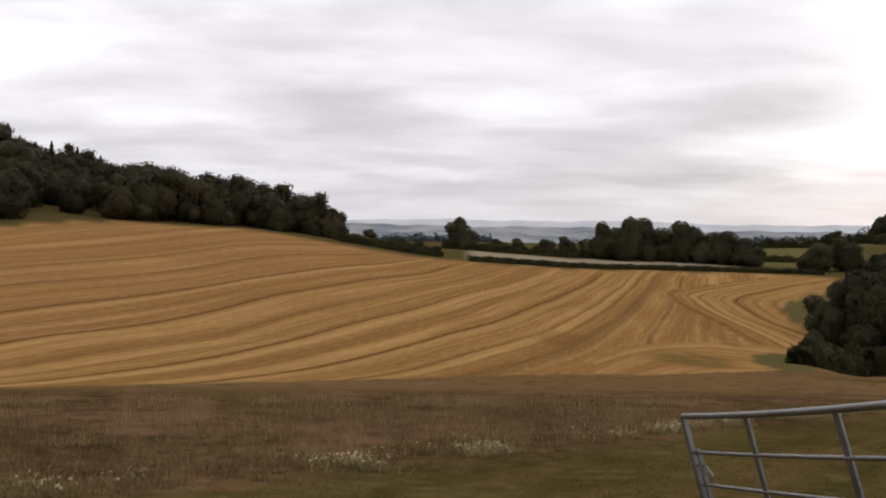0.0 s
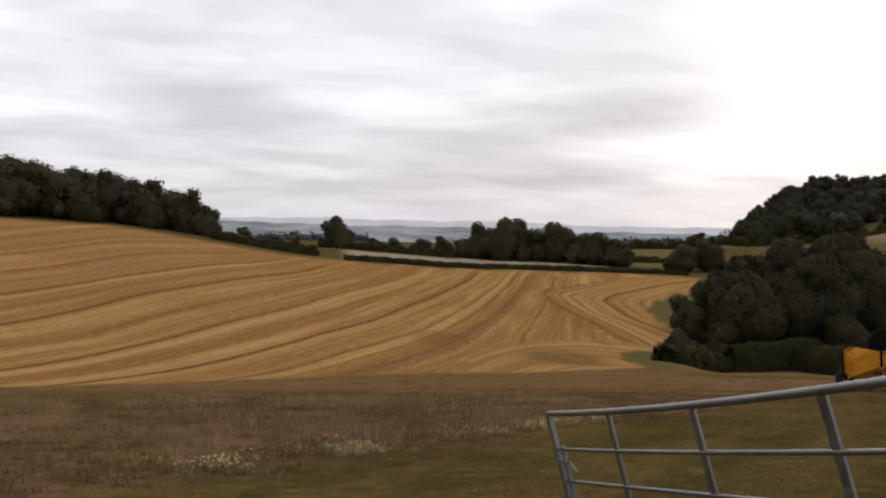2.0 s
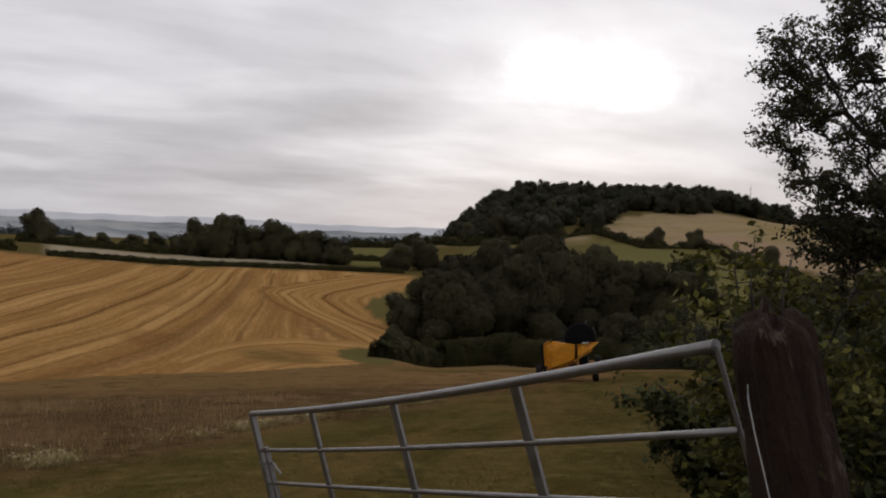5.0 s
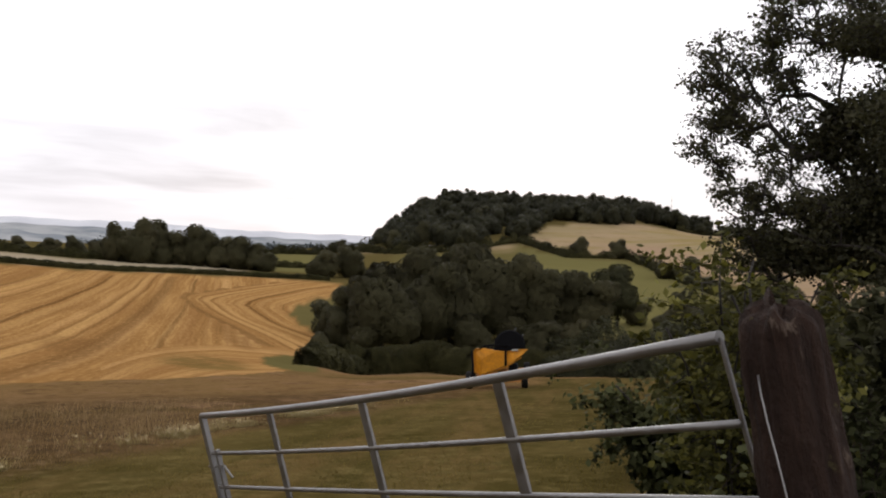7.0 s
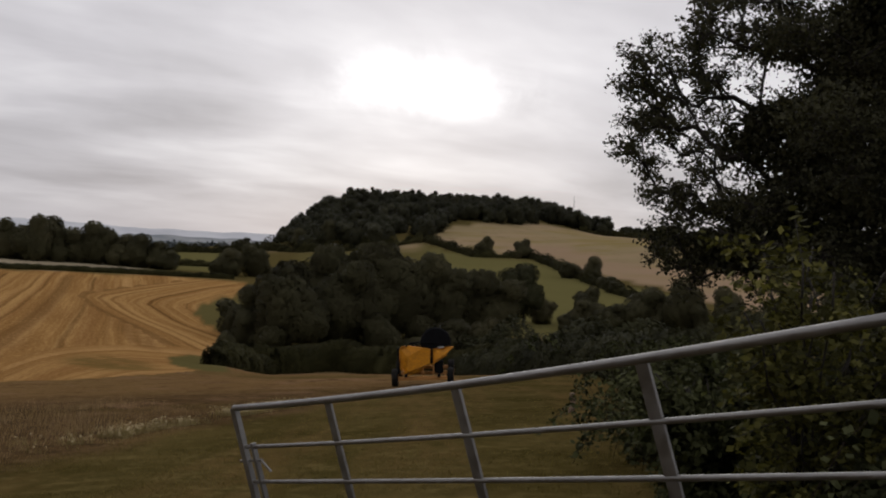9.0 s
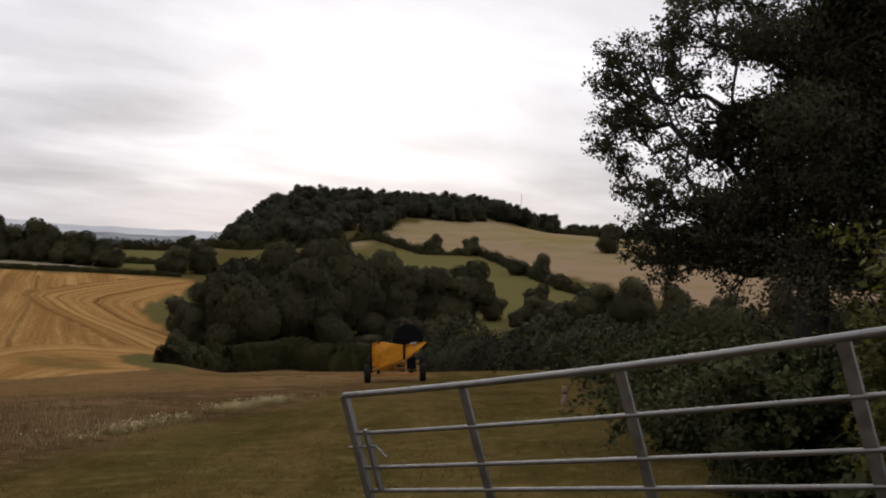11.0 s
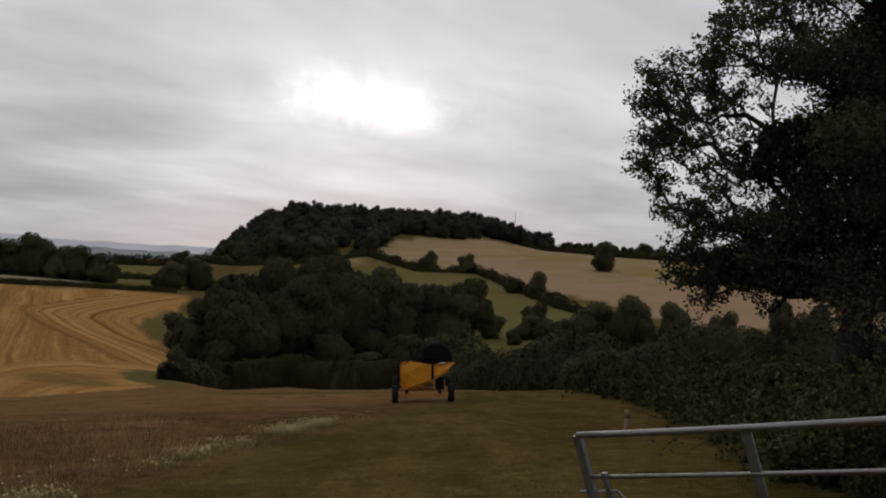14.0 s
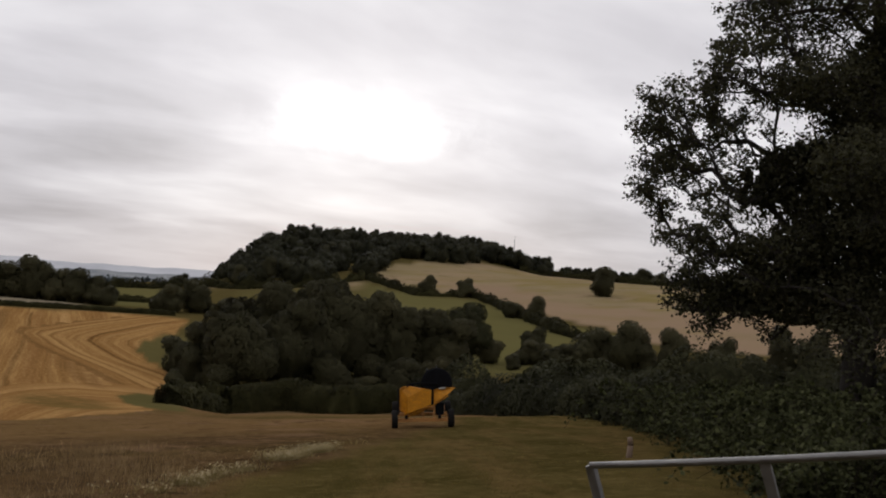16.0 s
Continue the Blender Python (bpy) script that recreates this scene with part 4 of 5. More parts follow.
def build_header():
    """A combine header carried lengthwise on its trailer, seen from the rear end."""
    x, y = 20.41, 34.40
    hd = thing("combine_header", pose(x, y, float(land(x, y)), 0, -4.5, -34) @ Matrix.Scale(1.05, 4), "yellow combine header with black reel on a low farm trailer", "farm machine")
    shell = [(-0.80, 1.50), (-0.86, 1.42), (-0.87, 1.0), (-0.80, 0.66), (-0.69, 0.55), (-0.55, 0.55), (-0.1, 0.70), (0.30, 0.86), (0.33, 1.40), (0.0, 1.46), (-0.48, 1.55), (-0.70, 1.54)]
    part("end_panel", end_sheet(shell, 0.0, 0.06, 0.014, 0.07), M_YELLOW, hd, "pressed yellow steel end panel")
    spout = [(0.40, 1.40), (0.40, 0.90), (0.62, 1.02), (0.93, 1.22), (1.22, 1.48), (0.80, 1.47)]
    part("divider", end_sheet(spout, 0.0, 0.06, 0.012, 0.035), M_YELLOW, hd, "pointed yellow crop divider")
    bm = bmesh.new()
    block(bm, (0.07, 0.10, 0.58), pose(0.365, 0.02, 1.13), 0.01)
    part("panel_rib", bm, M_BLACK, hd)
    bm = bmesh.new()
    sweep(bm, [(-0.70, 0.0, 0.50), (-0.1, -0.01, 0.64), (0.42, -0.01, 0.86), (0.95, 0.0, 1.18)], 0.026, 8)
    part("lower_rim", bm, M_YELLOW, hd)
    bm = bmesh.new()
    block(bm, (0.06, 0.12, 0.95), pose(-0.91, 0.04, 0.98), 0.012)
    part("edge_frame", bm, M_BLACK, hd)
    bm = bmesh.new()
    block(bm, (0.24, 0.05, 0.06), pose(0.72, -0.03, 1.46, 0, -3, 0), 0.01)
    part("lamp_board", bm, M_WHITE, hd, "white lamp board")
    part("trough", end_sheet([(-0.84, 1.10), (-0.86, 0.62), (-0.60, 0.54), (0.2, 0.80), (0.2, 0.86), (-0.55, 0.62), (-0.77, 0.68), (-0.77, 1.08)], 0.07, 3.6, 0.0), M_YELLOW, hd)
    bm = bmesh.new()
    tube(bm, (-0.42, 0.08, 1.02), (-0.42, 3.58, 1.02), 0.15, sides=16)
    for k in range(60):
        a = k * 0.63
        tube(bm, (-0.42, 0.12 + k * 0.057, 1.02), (-0.42 + 0.28 * math.cos(a), 0.12 + k * 0.057, 1.02 + 0.28 * math.sin(a)), 0.03, 0.05, 5)
    part("auger", bm, M_BLACK, hd)
    # reel: spiders, bats and tines
    cx, cz, rr = 0.52, 1.62, 0.56
    bm = bmesh.new()
    tube(bm, (cx, 0.1, cz), (cx, 3.4, cz), 0.08, sides=10)
    part("reel_tube", bm, M_BLACK, hd)
    for k in range(6):
        a = k * math.pi / 3 + 0.25
        bx, bz = cx + (rr - 0.16) * math.cos(a), cz + (rr - 0.16) * math.sin(a)
        bm = bmesh.new()
        tube(bm, (bx, 0.1, bz), (bx, 3.4, bz), 0.028, sides=6)
        for q in range(36):
            yy = 0.16 + q * 0.088
            tube(bm, (bx, yy, bz), (bx - 0.06, yy, bz - 0.17), 0.008, sides=4)
        for yy in (0.12, 1.2, 2.3, 3.35):
            tube(bm, (cx, yy, cz), (bx, yy, bz), 0.024, sides=5)
        part("bat", bm, M_BLACK, hd)
    bm = bmesh.new()
    bmesh.ops.create_cone(bm, cap_ends=True, segments=26, radius1=rr + 0.03, radius2=rr - 0.02, depth=0.05, matrix=Matrix.Translation((cx, 0.13, cz)) @ Matrix.Rotation(radians(90), 4, "X"))
    part("reel_shield", bm, M_BLACK, hd, "black end shield of the reel")
    bm = bmesh.new()
    sweep(bm, [(-0.62, 0.03, 1.50), (-0.45, 0.03, 1.62), (-0.1, 0.03, 1.66), (cx, 0.04, cz)], 0.03, 7)
    part("reel_arm", bm, M_BLACK, hd)
    bm = bmesh.new()
    block(bm, (0.34, 0.30, 0.46), pose(0.62, 0.22, 0.70), 0.03)
    part("gearbox", bm, M_BLACK, hd)
    # trailer
    for xx in (-0.62, 0.62):
        bm = bmesh.new()
        block(bm, (0.10, 3.9, 0.12), pose(xx, 1.8, 0.42), 0.01)
        part("chassis_rail", bm, M_BLACK, hd)
    for yy in (0.02, 1.6, 3.4):
        bm = bmesh.new()
        block(bm, (1.88, 0.09, 0.14), pose(0.02, yy, 0.30), 0.015)
        part("cross_member", bm, M_RUST, hd)
    for xx, z0, z1 in ((-0.58, 0.35, 0.56), (0.02, 0.35, 0.72), (0.42, 0.35, 0.90), (0.86, 0.35, 0.60)):
        bm = bmesh.new()
        block(bm, (0.06, 0.06, z1 - z0), pose(xx, 0.06, (z0 + z1) / 2), 0.006)
        part("support", bm, M_RUST, hd)
    bm = bmesh.new()
    tube(bm, (-0.66, 0.05, 0.38), (0.0, 0.05, 0.62), 0.028, sides=8)
    part("brace", bm, M_YELLOW, hd)
    for xx, yy in ((-1.05, 0.10), (1.05, 0.25), (-1.05, 2.9), (1.05, 2.9)):
        turn = Matrix.Translation((xx, yy, 0.32)) @ Matrix.Rotation(radians(90), 4, "Y")
        bm = bmesh.new()
        bmesh.ops.create_cone(bm, cap_ends=True, segments=28, radius1=0.34, radius2=0.34, depth=0.24, matrix=turn)
        bmesh.ops.bevel(bm, geom=[e for e in bm.edges if len(e.link_faces) == 2 and e.calc_face_angle(0) > 1.0], offset=0.06, segments=3, affect="EDGES", profile=0.5)
        wheel = part("wheel", bm, M_TYRE, hd, "black rubber tyre")
        bm = bmesh.new()
        bmesh.ops.create_cone(bm, cap_ends=True, segments=20, radius1=0.19, radius2=0.16, depth=0.25, matrix=turn)
        part("rim", bm, M_RUST, wheel)


build_header()

# ---- the oak by the field edge ----


# how far the crown reaches on its open side, by height
OAK_REACH = ([2.2, 2.8, 3.4, 3.9, 4.3, 4.7, 5.2, 5.6, 5.9, 6.6, 7.0, 7.6, 8.0, 8.8, 10.3, 10.7, 11.5, 12.1, 13.0, 14.2, 16.0, 17.3],
             [4.2, 5.1, 5.6, 6.0, 5.9, 5.5, 5.5, 5.6, 6.5, 6.8, 7.2, 7.35, 7.1, 7.4, 7.1, 5.6, 5.1, 4.8, 4.7, 4.1, 2.6, 0.5])
# and how far its dense inner part does
OAK_INNER = ([3.1, 3.5, 4.4, 4.8, 5.6, 5.9, 6.6, 7.0, 7.6, 8.0, 8.7, 9.1, 10.2, 10.6, 11.4, 12.2, 13.0, 14.5], [0.7, 4.3, 4.7, 3.6, 3.6, 2.1, 2.2, 3.8, 4.0, 3.5, 3.2, 1.0, 0.8, 1.0, 0.6, 0.2, -0.4, -2.2])


def oak_sprays(rng):
    """Centres and radii of the leafy sprays: out on the open side, back from the eye, height."""
    made, kept = [], {True: 0, False: 0}
    while kept[True] < 225 or kept[False] < 215:
        h = 2.4 + 14.6 * rng.random()
        reach = float(np.interp(h, *OAK_REACH))
        a = -6.5 + (6.5 + reach) * rng.random()
        if a > 2.5 and rng.random() < 0.4:
            a = reach - 2.6 * rng.random() ** 1.7
        lacy = a > 2.5
        if kept[lacy] >= (225 if lacy else 215):
            continue
        r = (0.34 + 0.34 * rng.random()) if lacy else 0.7 + 0.4 * rng.random()
        a = min(a, reach - r * 0.7)
        w = rng.normal() * (1.9 if lacy else 2.6) * (0.3 + 0.7 * math.sqrt(max(0.0, 1 - (max(a, 0.0) / reach) ** 2)))
        notch = (4.8 < a < 6.3 and 5.95 < h < 6.95) or (2.8 < a < 4.2 and 6.2 < h < 6.8)
        window = math.hypot((a - 2.75) / 1.05, (h - 9.65) / 0.46) < 1.1 or math.hypot((a - 0.9) / 0.6, (h - 12.4) / 0.5) < 1.0
        low = h < ((2.6 if rng.random() < 0.25 else 3.3) if lacy else 4.0) and abs(a) > 0.9
        if notch or window or low or any(math.dist((a, w * 0.5, h), (q[0], q[1] * 0.5, q[2])) < (0.34 if lacy else 0.60) for q in made):
            continue
        made.append((a, w, h, r))
        kept[lacy] += 1
    return sorted(made, key=lambda q: math.hypot(q[0] - 0.2, q[1], 0.4 * (q[2] - 7)))


def build_oak():
    rng = np.random.default_rng(5)
    x, y = 26.4, 19.9
    oak = thing("oak_tree", ground_pose(x, y), "large dark oak with layered spreading limbs over the brambles", "tree")
    open_side, away = Vector((-0.533, 0.846, 0.0)), Vector((0.846, 0.533, 0.0))
    trunk = [Vector((0, 0, -1.0)), Vector((0, 0, 0.6)), Vector((0.05, 0.05, 2.6)), Vector((0.0, 0.2, 4.6)), Vector((0.1, 0.1, 7.0)), Vector((0.0, 0.0, 9.6)), Vector((0.15, 0.1, 12.4)), Vector((0.1, 0.0, 15.0))]
    bm = bmesh.new()
    for k, (a, b) in enumerate(zip(trunk, trunk[1:])):
        r = (0.80, 0.58, 0.50, 0.42, 0.33, 0.24, 0.15, 0.05)
        tube(bm, a, b, r[k], r[k + 1], 12)
    # limbs: each spray grows from the nearest limb further in
    nodes = [(trunk[2].lerp(trunk[3], 0.6), -1), (trunk[3], -1), (trunk[3].lerp(trunk[4], 0.5), -1), (trunk[4], -1), (trunk[4].lerp(trunk[5], 0.5), -1), (trunk[5], -1), (trunk[5].lerp(trunk[6], 0.5), -1), (trunk[6], -1), (trunk[7], -1)]
    run, segments, tips = [0.0] * len(nodes), [], []
    for a, w, h, radius in oak_sprays(rng):
        p = open_side * a + away * w + Vector((0, 0, h))
        best = min(range(len(nodes)), key=lambda i: (nodes[i][0] - p).length + 0.22 * run[i] + 0.9 * max(0.0, nodes[i][0].z - p.z + 0.3) + (2.0 if math.hypot(*nodes[i][0].xy) > math.hypot(p.x, p.y) else 0.0))
        start, last = nodes[best][0], best
        span = (p - start).length
        for f in (0.35, 0.7, 1.0):
            q = start.lerp(p, f) + Vector((0, 0, 0.10 * span * math.sin(math.pi * f))) + (Vector(rng.normal(size=3)) * 0.07 * span if f < 1 else Vector())
            nodes.append((q, last))
            run.append(run[last] + span / 3)
            segments.append((last, len(nodes) - 1))
            last = len(nodes) - 1
        tips.append((last, radius, a > 2.5))
    load = [0] * len(nodes)
    for tip, _, _ in tips:
        while tip != -1:
            load[tip] += 1
            tip = nodes[tip][1]
    for a, b in segments:
        ra, rb = 0.015 * max(load[a], 1) ** 0.5 + 0.008, 0.015 * load[b] ** 0.5 + 0.006
        tube(bm, nodes[a][0], nodes[b][0], min(ra, 1.4 * rb), rb, 6, False)
    centres, spans = [], []
    for tip, radius, lacy in tips:
        p = nodes[tip][0]
        back = nodes[nodes[tip][1]][0]
        for c in range(9 if lacy else 18):
            d = rng.normal(size=3)
            d /= np.linalg.norm(d)
            q = p + Vector(d * radius * (0.45 + 0.75 * rng.random()) * (1, 1, 0.72))
            tube(bm, back.lerp(p, 0.3 + 0.7 * rng.random()), q, 0.014, 0.006, 4, False)
            centres.append(tuple(q))
            spans.append((0.09 + 0.08 * rng.random()) if lacy else 0.26 + 0.14 * rng.random())
    part("trunk", bm, M_BARK, oak)
    t, spans = np.array(centres), np.array(spans)
    few = np.where(spans < 0.2, 14, 34)
    pick = np.repeat(np.arange(len(t)), few)
    n = len(pick)
    off = np.clip(rng.normal(size=(n, 3)), -1.8, 1.8)
    c = t[pick] + off * spans[pick][:, None] * (1, 1, 0.7)
    high = 3.0 + 11.5 * rng.random(120000)
    edge = np.interp(high, *OAK_INNER) + 0.35 * np.sin(high * 5.3) * np.sin(high * 2.1) + 0.3 * rng.normal(size=len(high))
    out = edge - (edge + 6.2) * rng.random(len(high))
    solid = wobble(out, high, 0.42, 3) + 0.6 * wobble(out, high, 0.2, 5) > -0.55 - 0.22 * np.clip(edge - out, 0, 4)
    solid &= np.hypot((out - 0.9) / 0.5, (high - 12.4) / 0.4) > 1
    high, edge, out = high[solid], edge[solid], out[solid]
    back = rng.normal(size=len(high)) * (0.5 + 0.26 * np.clip(edge - out, 0, 4))
    core = out[:, None] * np.array(open_side) + back[:, None] * np.array(away) + high[:, None] * (0, 0, 1)
    c, off = np.concatenate([c, core]), np.concatenate([off, rng.normal(size=core.shape)])
    off /= np.linalg.norm(off, axis=1)[:, None]
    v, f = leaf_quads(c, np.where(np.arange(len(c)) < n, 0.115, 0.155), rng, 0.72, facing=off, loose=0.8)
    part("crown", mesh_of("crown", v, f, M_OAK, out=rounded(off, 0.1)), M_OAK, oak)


build_oak()

# ---- field-edge scrub on the near side ----


def canes(parent, line, width, count, long, rise, size, mat, seed):
    """Arching leafy bramble canes over a bank, each with its leaflets in threes."""
    rng = np.random.default_rng(seed)
    pts = np.asarray(line, dtype=float)
    cum = np.concatenate([[0], np.cumsum(np.hypot(*np.diff(pts, axis=0).T))])
    base = np.array(parent.matrix_basis.translation)
    stems, centres, ways = bmesh.new(), [], []
    for k in range(count):
        at = rng.random() * cum[-1]
        x, y = np.interp(at, cum, pts[:, 0]) + rng.normal() * width * 0.3, np.interp(at, cum, pts[:, 1]) + rng.normal() * width * 0.3
        a = rng.random() * 2 * math.pi
        reach, high = long * (0.5 + rng.random()), rise * (0.55 + 0.6 * rng.random())
        t = np.linspace(0, 1, 9)
        px, py = x + math.cos(a) * reach * t + 0.05 * np.sin(5 * t + k), y + math.sin(a) * reach * t
        pz = np.maximum(float(land(x, y)) + high * (1 - ((t - 0.55) / 0.55) ** 2), land(px, py) + 0.03)
        p = np.stack([px, py, pz], -1) - base
        sweep(stems, p, 0.0015 + 0.018 * size, 4)
        n = int(reach / (size * 0.75)) + 3
        q = 0.12 + 0.88 * rng.random(n)
        c = np.stack([np.interp(q, t, p[:, j]) for j in range(3)], -1)
        for leaf in range(3):
            off = rng.normal(size=(n, 3)) * size * 0.75
            centres.append(c + off)
            ways.append(rng.normal(size=(n, 3)) * 0.55 + (0.1 * math.cos(a), 0.1 * math.sin(a), 0.8))
    part("tangle", stems, M_CANE, parent, "thin dark arching canes")
    c, w = np.concatenate(centres), np.concatenate(ways)
    w /= np.linalg.norm(w, axis=1)[:, None]
    v, f = leaf_quads(c, size, rng, 0.78, 0.2, 0.45, facing=w, loose=0.3)
    part("foliage", mesh_of("foliage", v, f, mat, out=rounded(w, 0.1)), mat, parent)


def shrub(name, place, stems, height, spread, size, per_stem, mat, label, seed):
    """An upright shrub: stems that fan out and bend over, twigs, and leaves in pairs along them."""
    rng = np.random.default_rng(seed)
    bush = thing(name, ground_pose(*place), label, "shrub")
    bm, centres, ways = bmesh.new(), [], []
    for k in range(stems):
        a = k * 2.39996 + rng.random()
        r, h = spread * (0.25 + 0.75 * rng.random()), height * (0.6 + 0.4 * rng.random())
        out = np.array((math.cos(a), math.sin(a), 0.0))
        t = np.linspace(0, 1, 8)
        p = out * (r * t**1.6)[:, None] + np.outer(h * (t - 0.16 * t**3), (0, 0, 1)) + rng.normal(size=(8, 3)) * 0.02
        sweep(bm, p, 0.006, 5)
        for twig in range(9):
            f = 0.2 + 0.8 * rng.random()
            start = np.array([np.interp(f, t, p[:, j]) for j in range(3)])
            way = rng.normal(size=3) * (1, 1, 0.5) + out * 0.6 + (0, 0, 0.25)
            end = start + way / np.linalg.norm(way) * (0.16 + 0.22 * rng.random()) * height / 2.2
            tube(bm, start, end, 0.004, 0.002, 4, False)
            n = per_stem // 9
            c = start + np.outer(rng.random(n) * 0.85 + 0.2, end - start) + rng.normal(size=(n, 3)) * size * 0.8
            centres.append(c)
            ways.append(rng.normal(size=(n, 3)) * 0.6 + out * 0.3 + (0, 0, 0.7))
    part("stem", bm, M_BARK, bush)
    c, w = np.concatenate(centres), np.concatenate(ways)
    c[:, 2] = np.maximum(c[:, 2], 0.05)
    w /= np.linalg.norm(w, axis=1)[:, None]
    v, f = leaf_quads(c, size, rng, 0.62, 0.35, 0.4, facing=w, loose=0.3)
    part("foliage", mesh_of("foliage", v, f, mat, out=rounded(w, 0.1)), mat, bush)
    return bush


GATE_BANK = [(3.6, 2.4), (4.85, 4.6), (6.6, 6.9), (8.6, 8.8)]
LOW_BANK = [(8.6, 8.8), (11.5, 11.0), (14.6, 13.8)]
OAK_BANK = [(14.0, 13.0), (18.5, 17.6), (25.0, 25.0)]
bank = hedge("bramble_bank", GATE_BANK, 0.70, 1.4, 7500, 0.052, M_BRAMBLE, "tangled green brambles beside the gate post", 4, 0.4, "bramble")
canes(bank, GATE_BANK, 0.95, 420, 0.6, 1.05, 0.055, M_BRAMBLE, 71)
bank = hedge("bramble_bank", LOW_BANK, 0.55, 2.4, 3400, 0.075, M_BRAMBLE, "low green bramble bank along the field edge", 5, 0.45, "bramble")
canes(bank, LOW_BANK, 2.4, 380, 1.1, 0.80, 0.066, M_BRAMBLE, 72)
bank = hedge("bramble_bank", OAK_BANK, 0.95, 3.4, 2400, 0.09, M_BRAMBLE, "rising green bramble bank under the oak", 6, 0.45, "bramble")
canes(bank, OAK_BANK, 3.4, 380, 1.6, 1.30, 0.088, M_BRAMBLE, 73)
hedge("overgrown_hedge", [(24.0, 15.0), (29.0, 19.5), (36.0, 26.0)], 2.7, 2.8, 900, 0.13, M_COOLLEAF, "tall dark overgrown hedge behind the oak", 8, 0.3)
hedge("overgrown_hedge", [(6.0, 2.0), (10.0, 6.5), (17.0, 12.0), (24.5, 16.5)], 1.25, 2.4, 1200, 0.13, M_COOLLEAF, "dark overgrown hedge behind the brambles", 7, 0.3)
hedge("scrub_hedge", [(26.0, 26.0), (36.0, 40.0), (47.0, 55.0)], 1.7, 3.6, 1100, 0.17, M_COOLLEAF, "dark thorn scrub along the edge of the grass", 9, 0.35)
hedge("scrub_hedge", [(46.0, 54.0), (58.0, 72.0), (70.0, 95.0), (82.0, 122.0)], 2.9, 4.4, 420, 0.28, M_COOLLEAF, "taller dark thorn scrub running down to the valley", 10, 0.35)
hedge("thorn_scrub", [(84.0, 124.0), (108.0, 122.0), (128.0, 108.0), (150.0, 92.0), (165.0, 75.0)], 5.2, 7.0, 220, 0.5, M_COOLLEAF, "dark uneven thorn scrub in the valley bottom", 19, 0.5, "scrub")
shrub("elder_shrub", (3.90, 4.32), 16, 2.35, 0.60, 0.046, 600, M_SHRUB, "yellow-green elder shrub in the hedge by the gate post", 31)
shrub("leafy_shrub", (4.75, 5.6), 20, 1.5, 0.7, 0.055, 620, M_BRAMBLE, "low leafy green shrub behind the gate", 33)
shrub("hazel_shrub", (5.4, 3.9), 18, 2.7, 0.9, 0.068, 560, M_COOLLEAF, "tall dark green hazel shrub behind the gate post", 34)
shrub("hazel_shrub", (7.2, 6.2), 18, 2.1, 1.0, 0.068, 600, M_COOLLEAF, "tall dark green hazel shrub in the hedge line", 35)

# ---- copse, hedges and single trees ----
copse = make_tree("copse_tree", 11, 16.4, 7.9, 0.0, 34000, 0.36, M_WOOD, "dense dark green broadleaved tree in the copse", "tree", ground_pose(*at_bearing(24.1, 172)), 120, "trees of the copse")
for b, d, s, tall in ((28.0, 190, 1.05, 1.13), (30.8, 195, 1.15, 1.06), (32.9, 200, 1.05, 1.04), (34.4, 204, 0.95, 0.92), (35.6, 203, 0.85, 0.86), (22.8, 182, 0.7, 0.9), (26.4, 182, 0.9, 1.1), (29.4, 177, 0.55, 0.72), (25.3, 212, 1.0, 1.12), (27.0, 216, 1.0, 1.18)):
    copy_scaled(copse, *at_bearing(b, d), b * 37 % 360, s, tall * 0.93 + 0.12 / s)

hedge("field_hedge", [at_bearing(b, 150 + 4 * math.sin(b)) for b in np.arange(22.4, 36.1, 1.0)], 4.2, 4.4, 800, 0.24, M_HEDGE, "dark thick hedge along the foot of the copse", 13, 0.12)
hedge("field_hedge", [at_bearing(*q) for q in ((19.9, 113), (20.8, 121), (21.8, 132), (23.2, 148))], 2.6, 4.0, 420, 0.30, M_HEDGE, "low end of the dark hedge beside the stubble", 14, 0.2)
far_line = [(b, float(np.interp(b, FAR_EDGE[0], FAR_EDGE[1])) + 4) for b in np.arange(-6, 21.5, 1.5)]
hedge("boundary_hedge", [at_bearing(b, d) for b, d in far_line if b > 1.0], 1.5, 2.4, 110, 0.5, M_HEDGE, "trimmed dark hedge along the far edge of the stubble", 15, 0.1)
hedge("boundary_hedge", [at_bearing(b, d + 6) for b, d in far_line if b < 1.5], 2.6, 3.0, 90, 0.6, M_HEDGE, "uneven dark hedge along the brow of the stubble", 16, 0.3)
hedge("boundary_hedge", [at_bearing(b, d + 68) for b, d in far_line if b > -1], 2.6, 3.0, 70, 0.7, M_HEDGE, "dark hedge behind the pale strip field", 17, 0.3)

field_tree = make_tree("field_tree", 21, 11.0, 6.0, -1.6, 10000, 0.46, M_WOOD, "rounded dark green hedgerow tree", "tree", ground_pose(*at_bearing(1.0, 335)), 70, "hedgerow trees")
ash = make_tree("field_tree", 22, 11.5, 5.4, -1.6, 10000, 0.46, M_WOOD, "tall uneven dark green hedgerow tree", "tree", ground_pose(*at_bearing(46.3, 228)), 44, "hedgerow trees")
thorn = make_tree("field_tree", 25, 9.5, 6.6, -1.6, 10000, 0.46, M_WOOD, "broad spreading dark hedgerow tree", "tree", ground_pose(*at_bearing(44.1, 234)), 54, "hedgerow trees")
make_tree("valley_tree", 29, 14.8, 6.0, 1.2, 9000, 0.42, M_COOLLEAF, "tall dark spreading tree on the edge of the pasture", "tree", ground_pose(*at_bearing(37.5, 232)), 60, core=0.42)
TREES = (field_tree, ash, thorn)
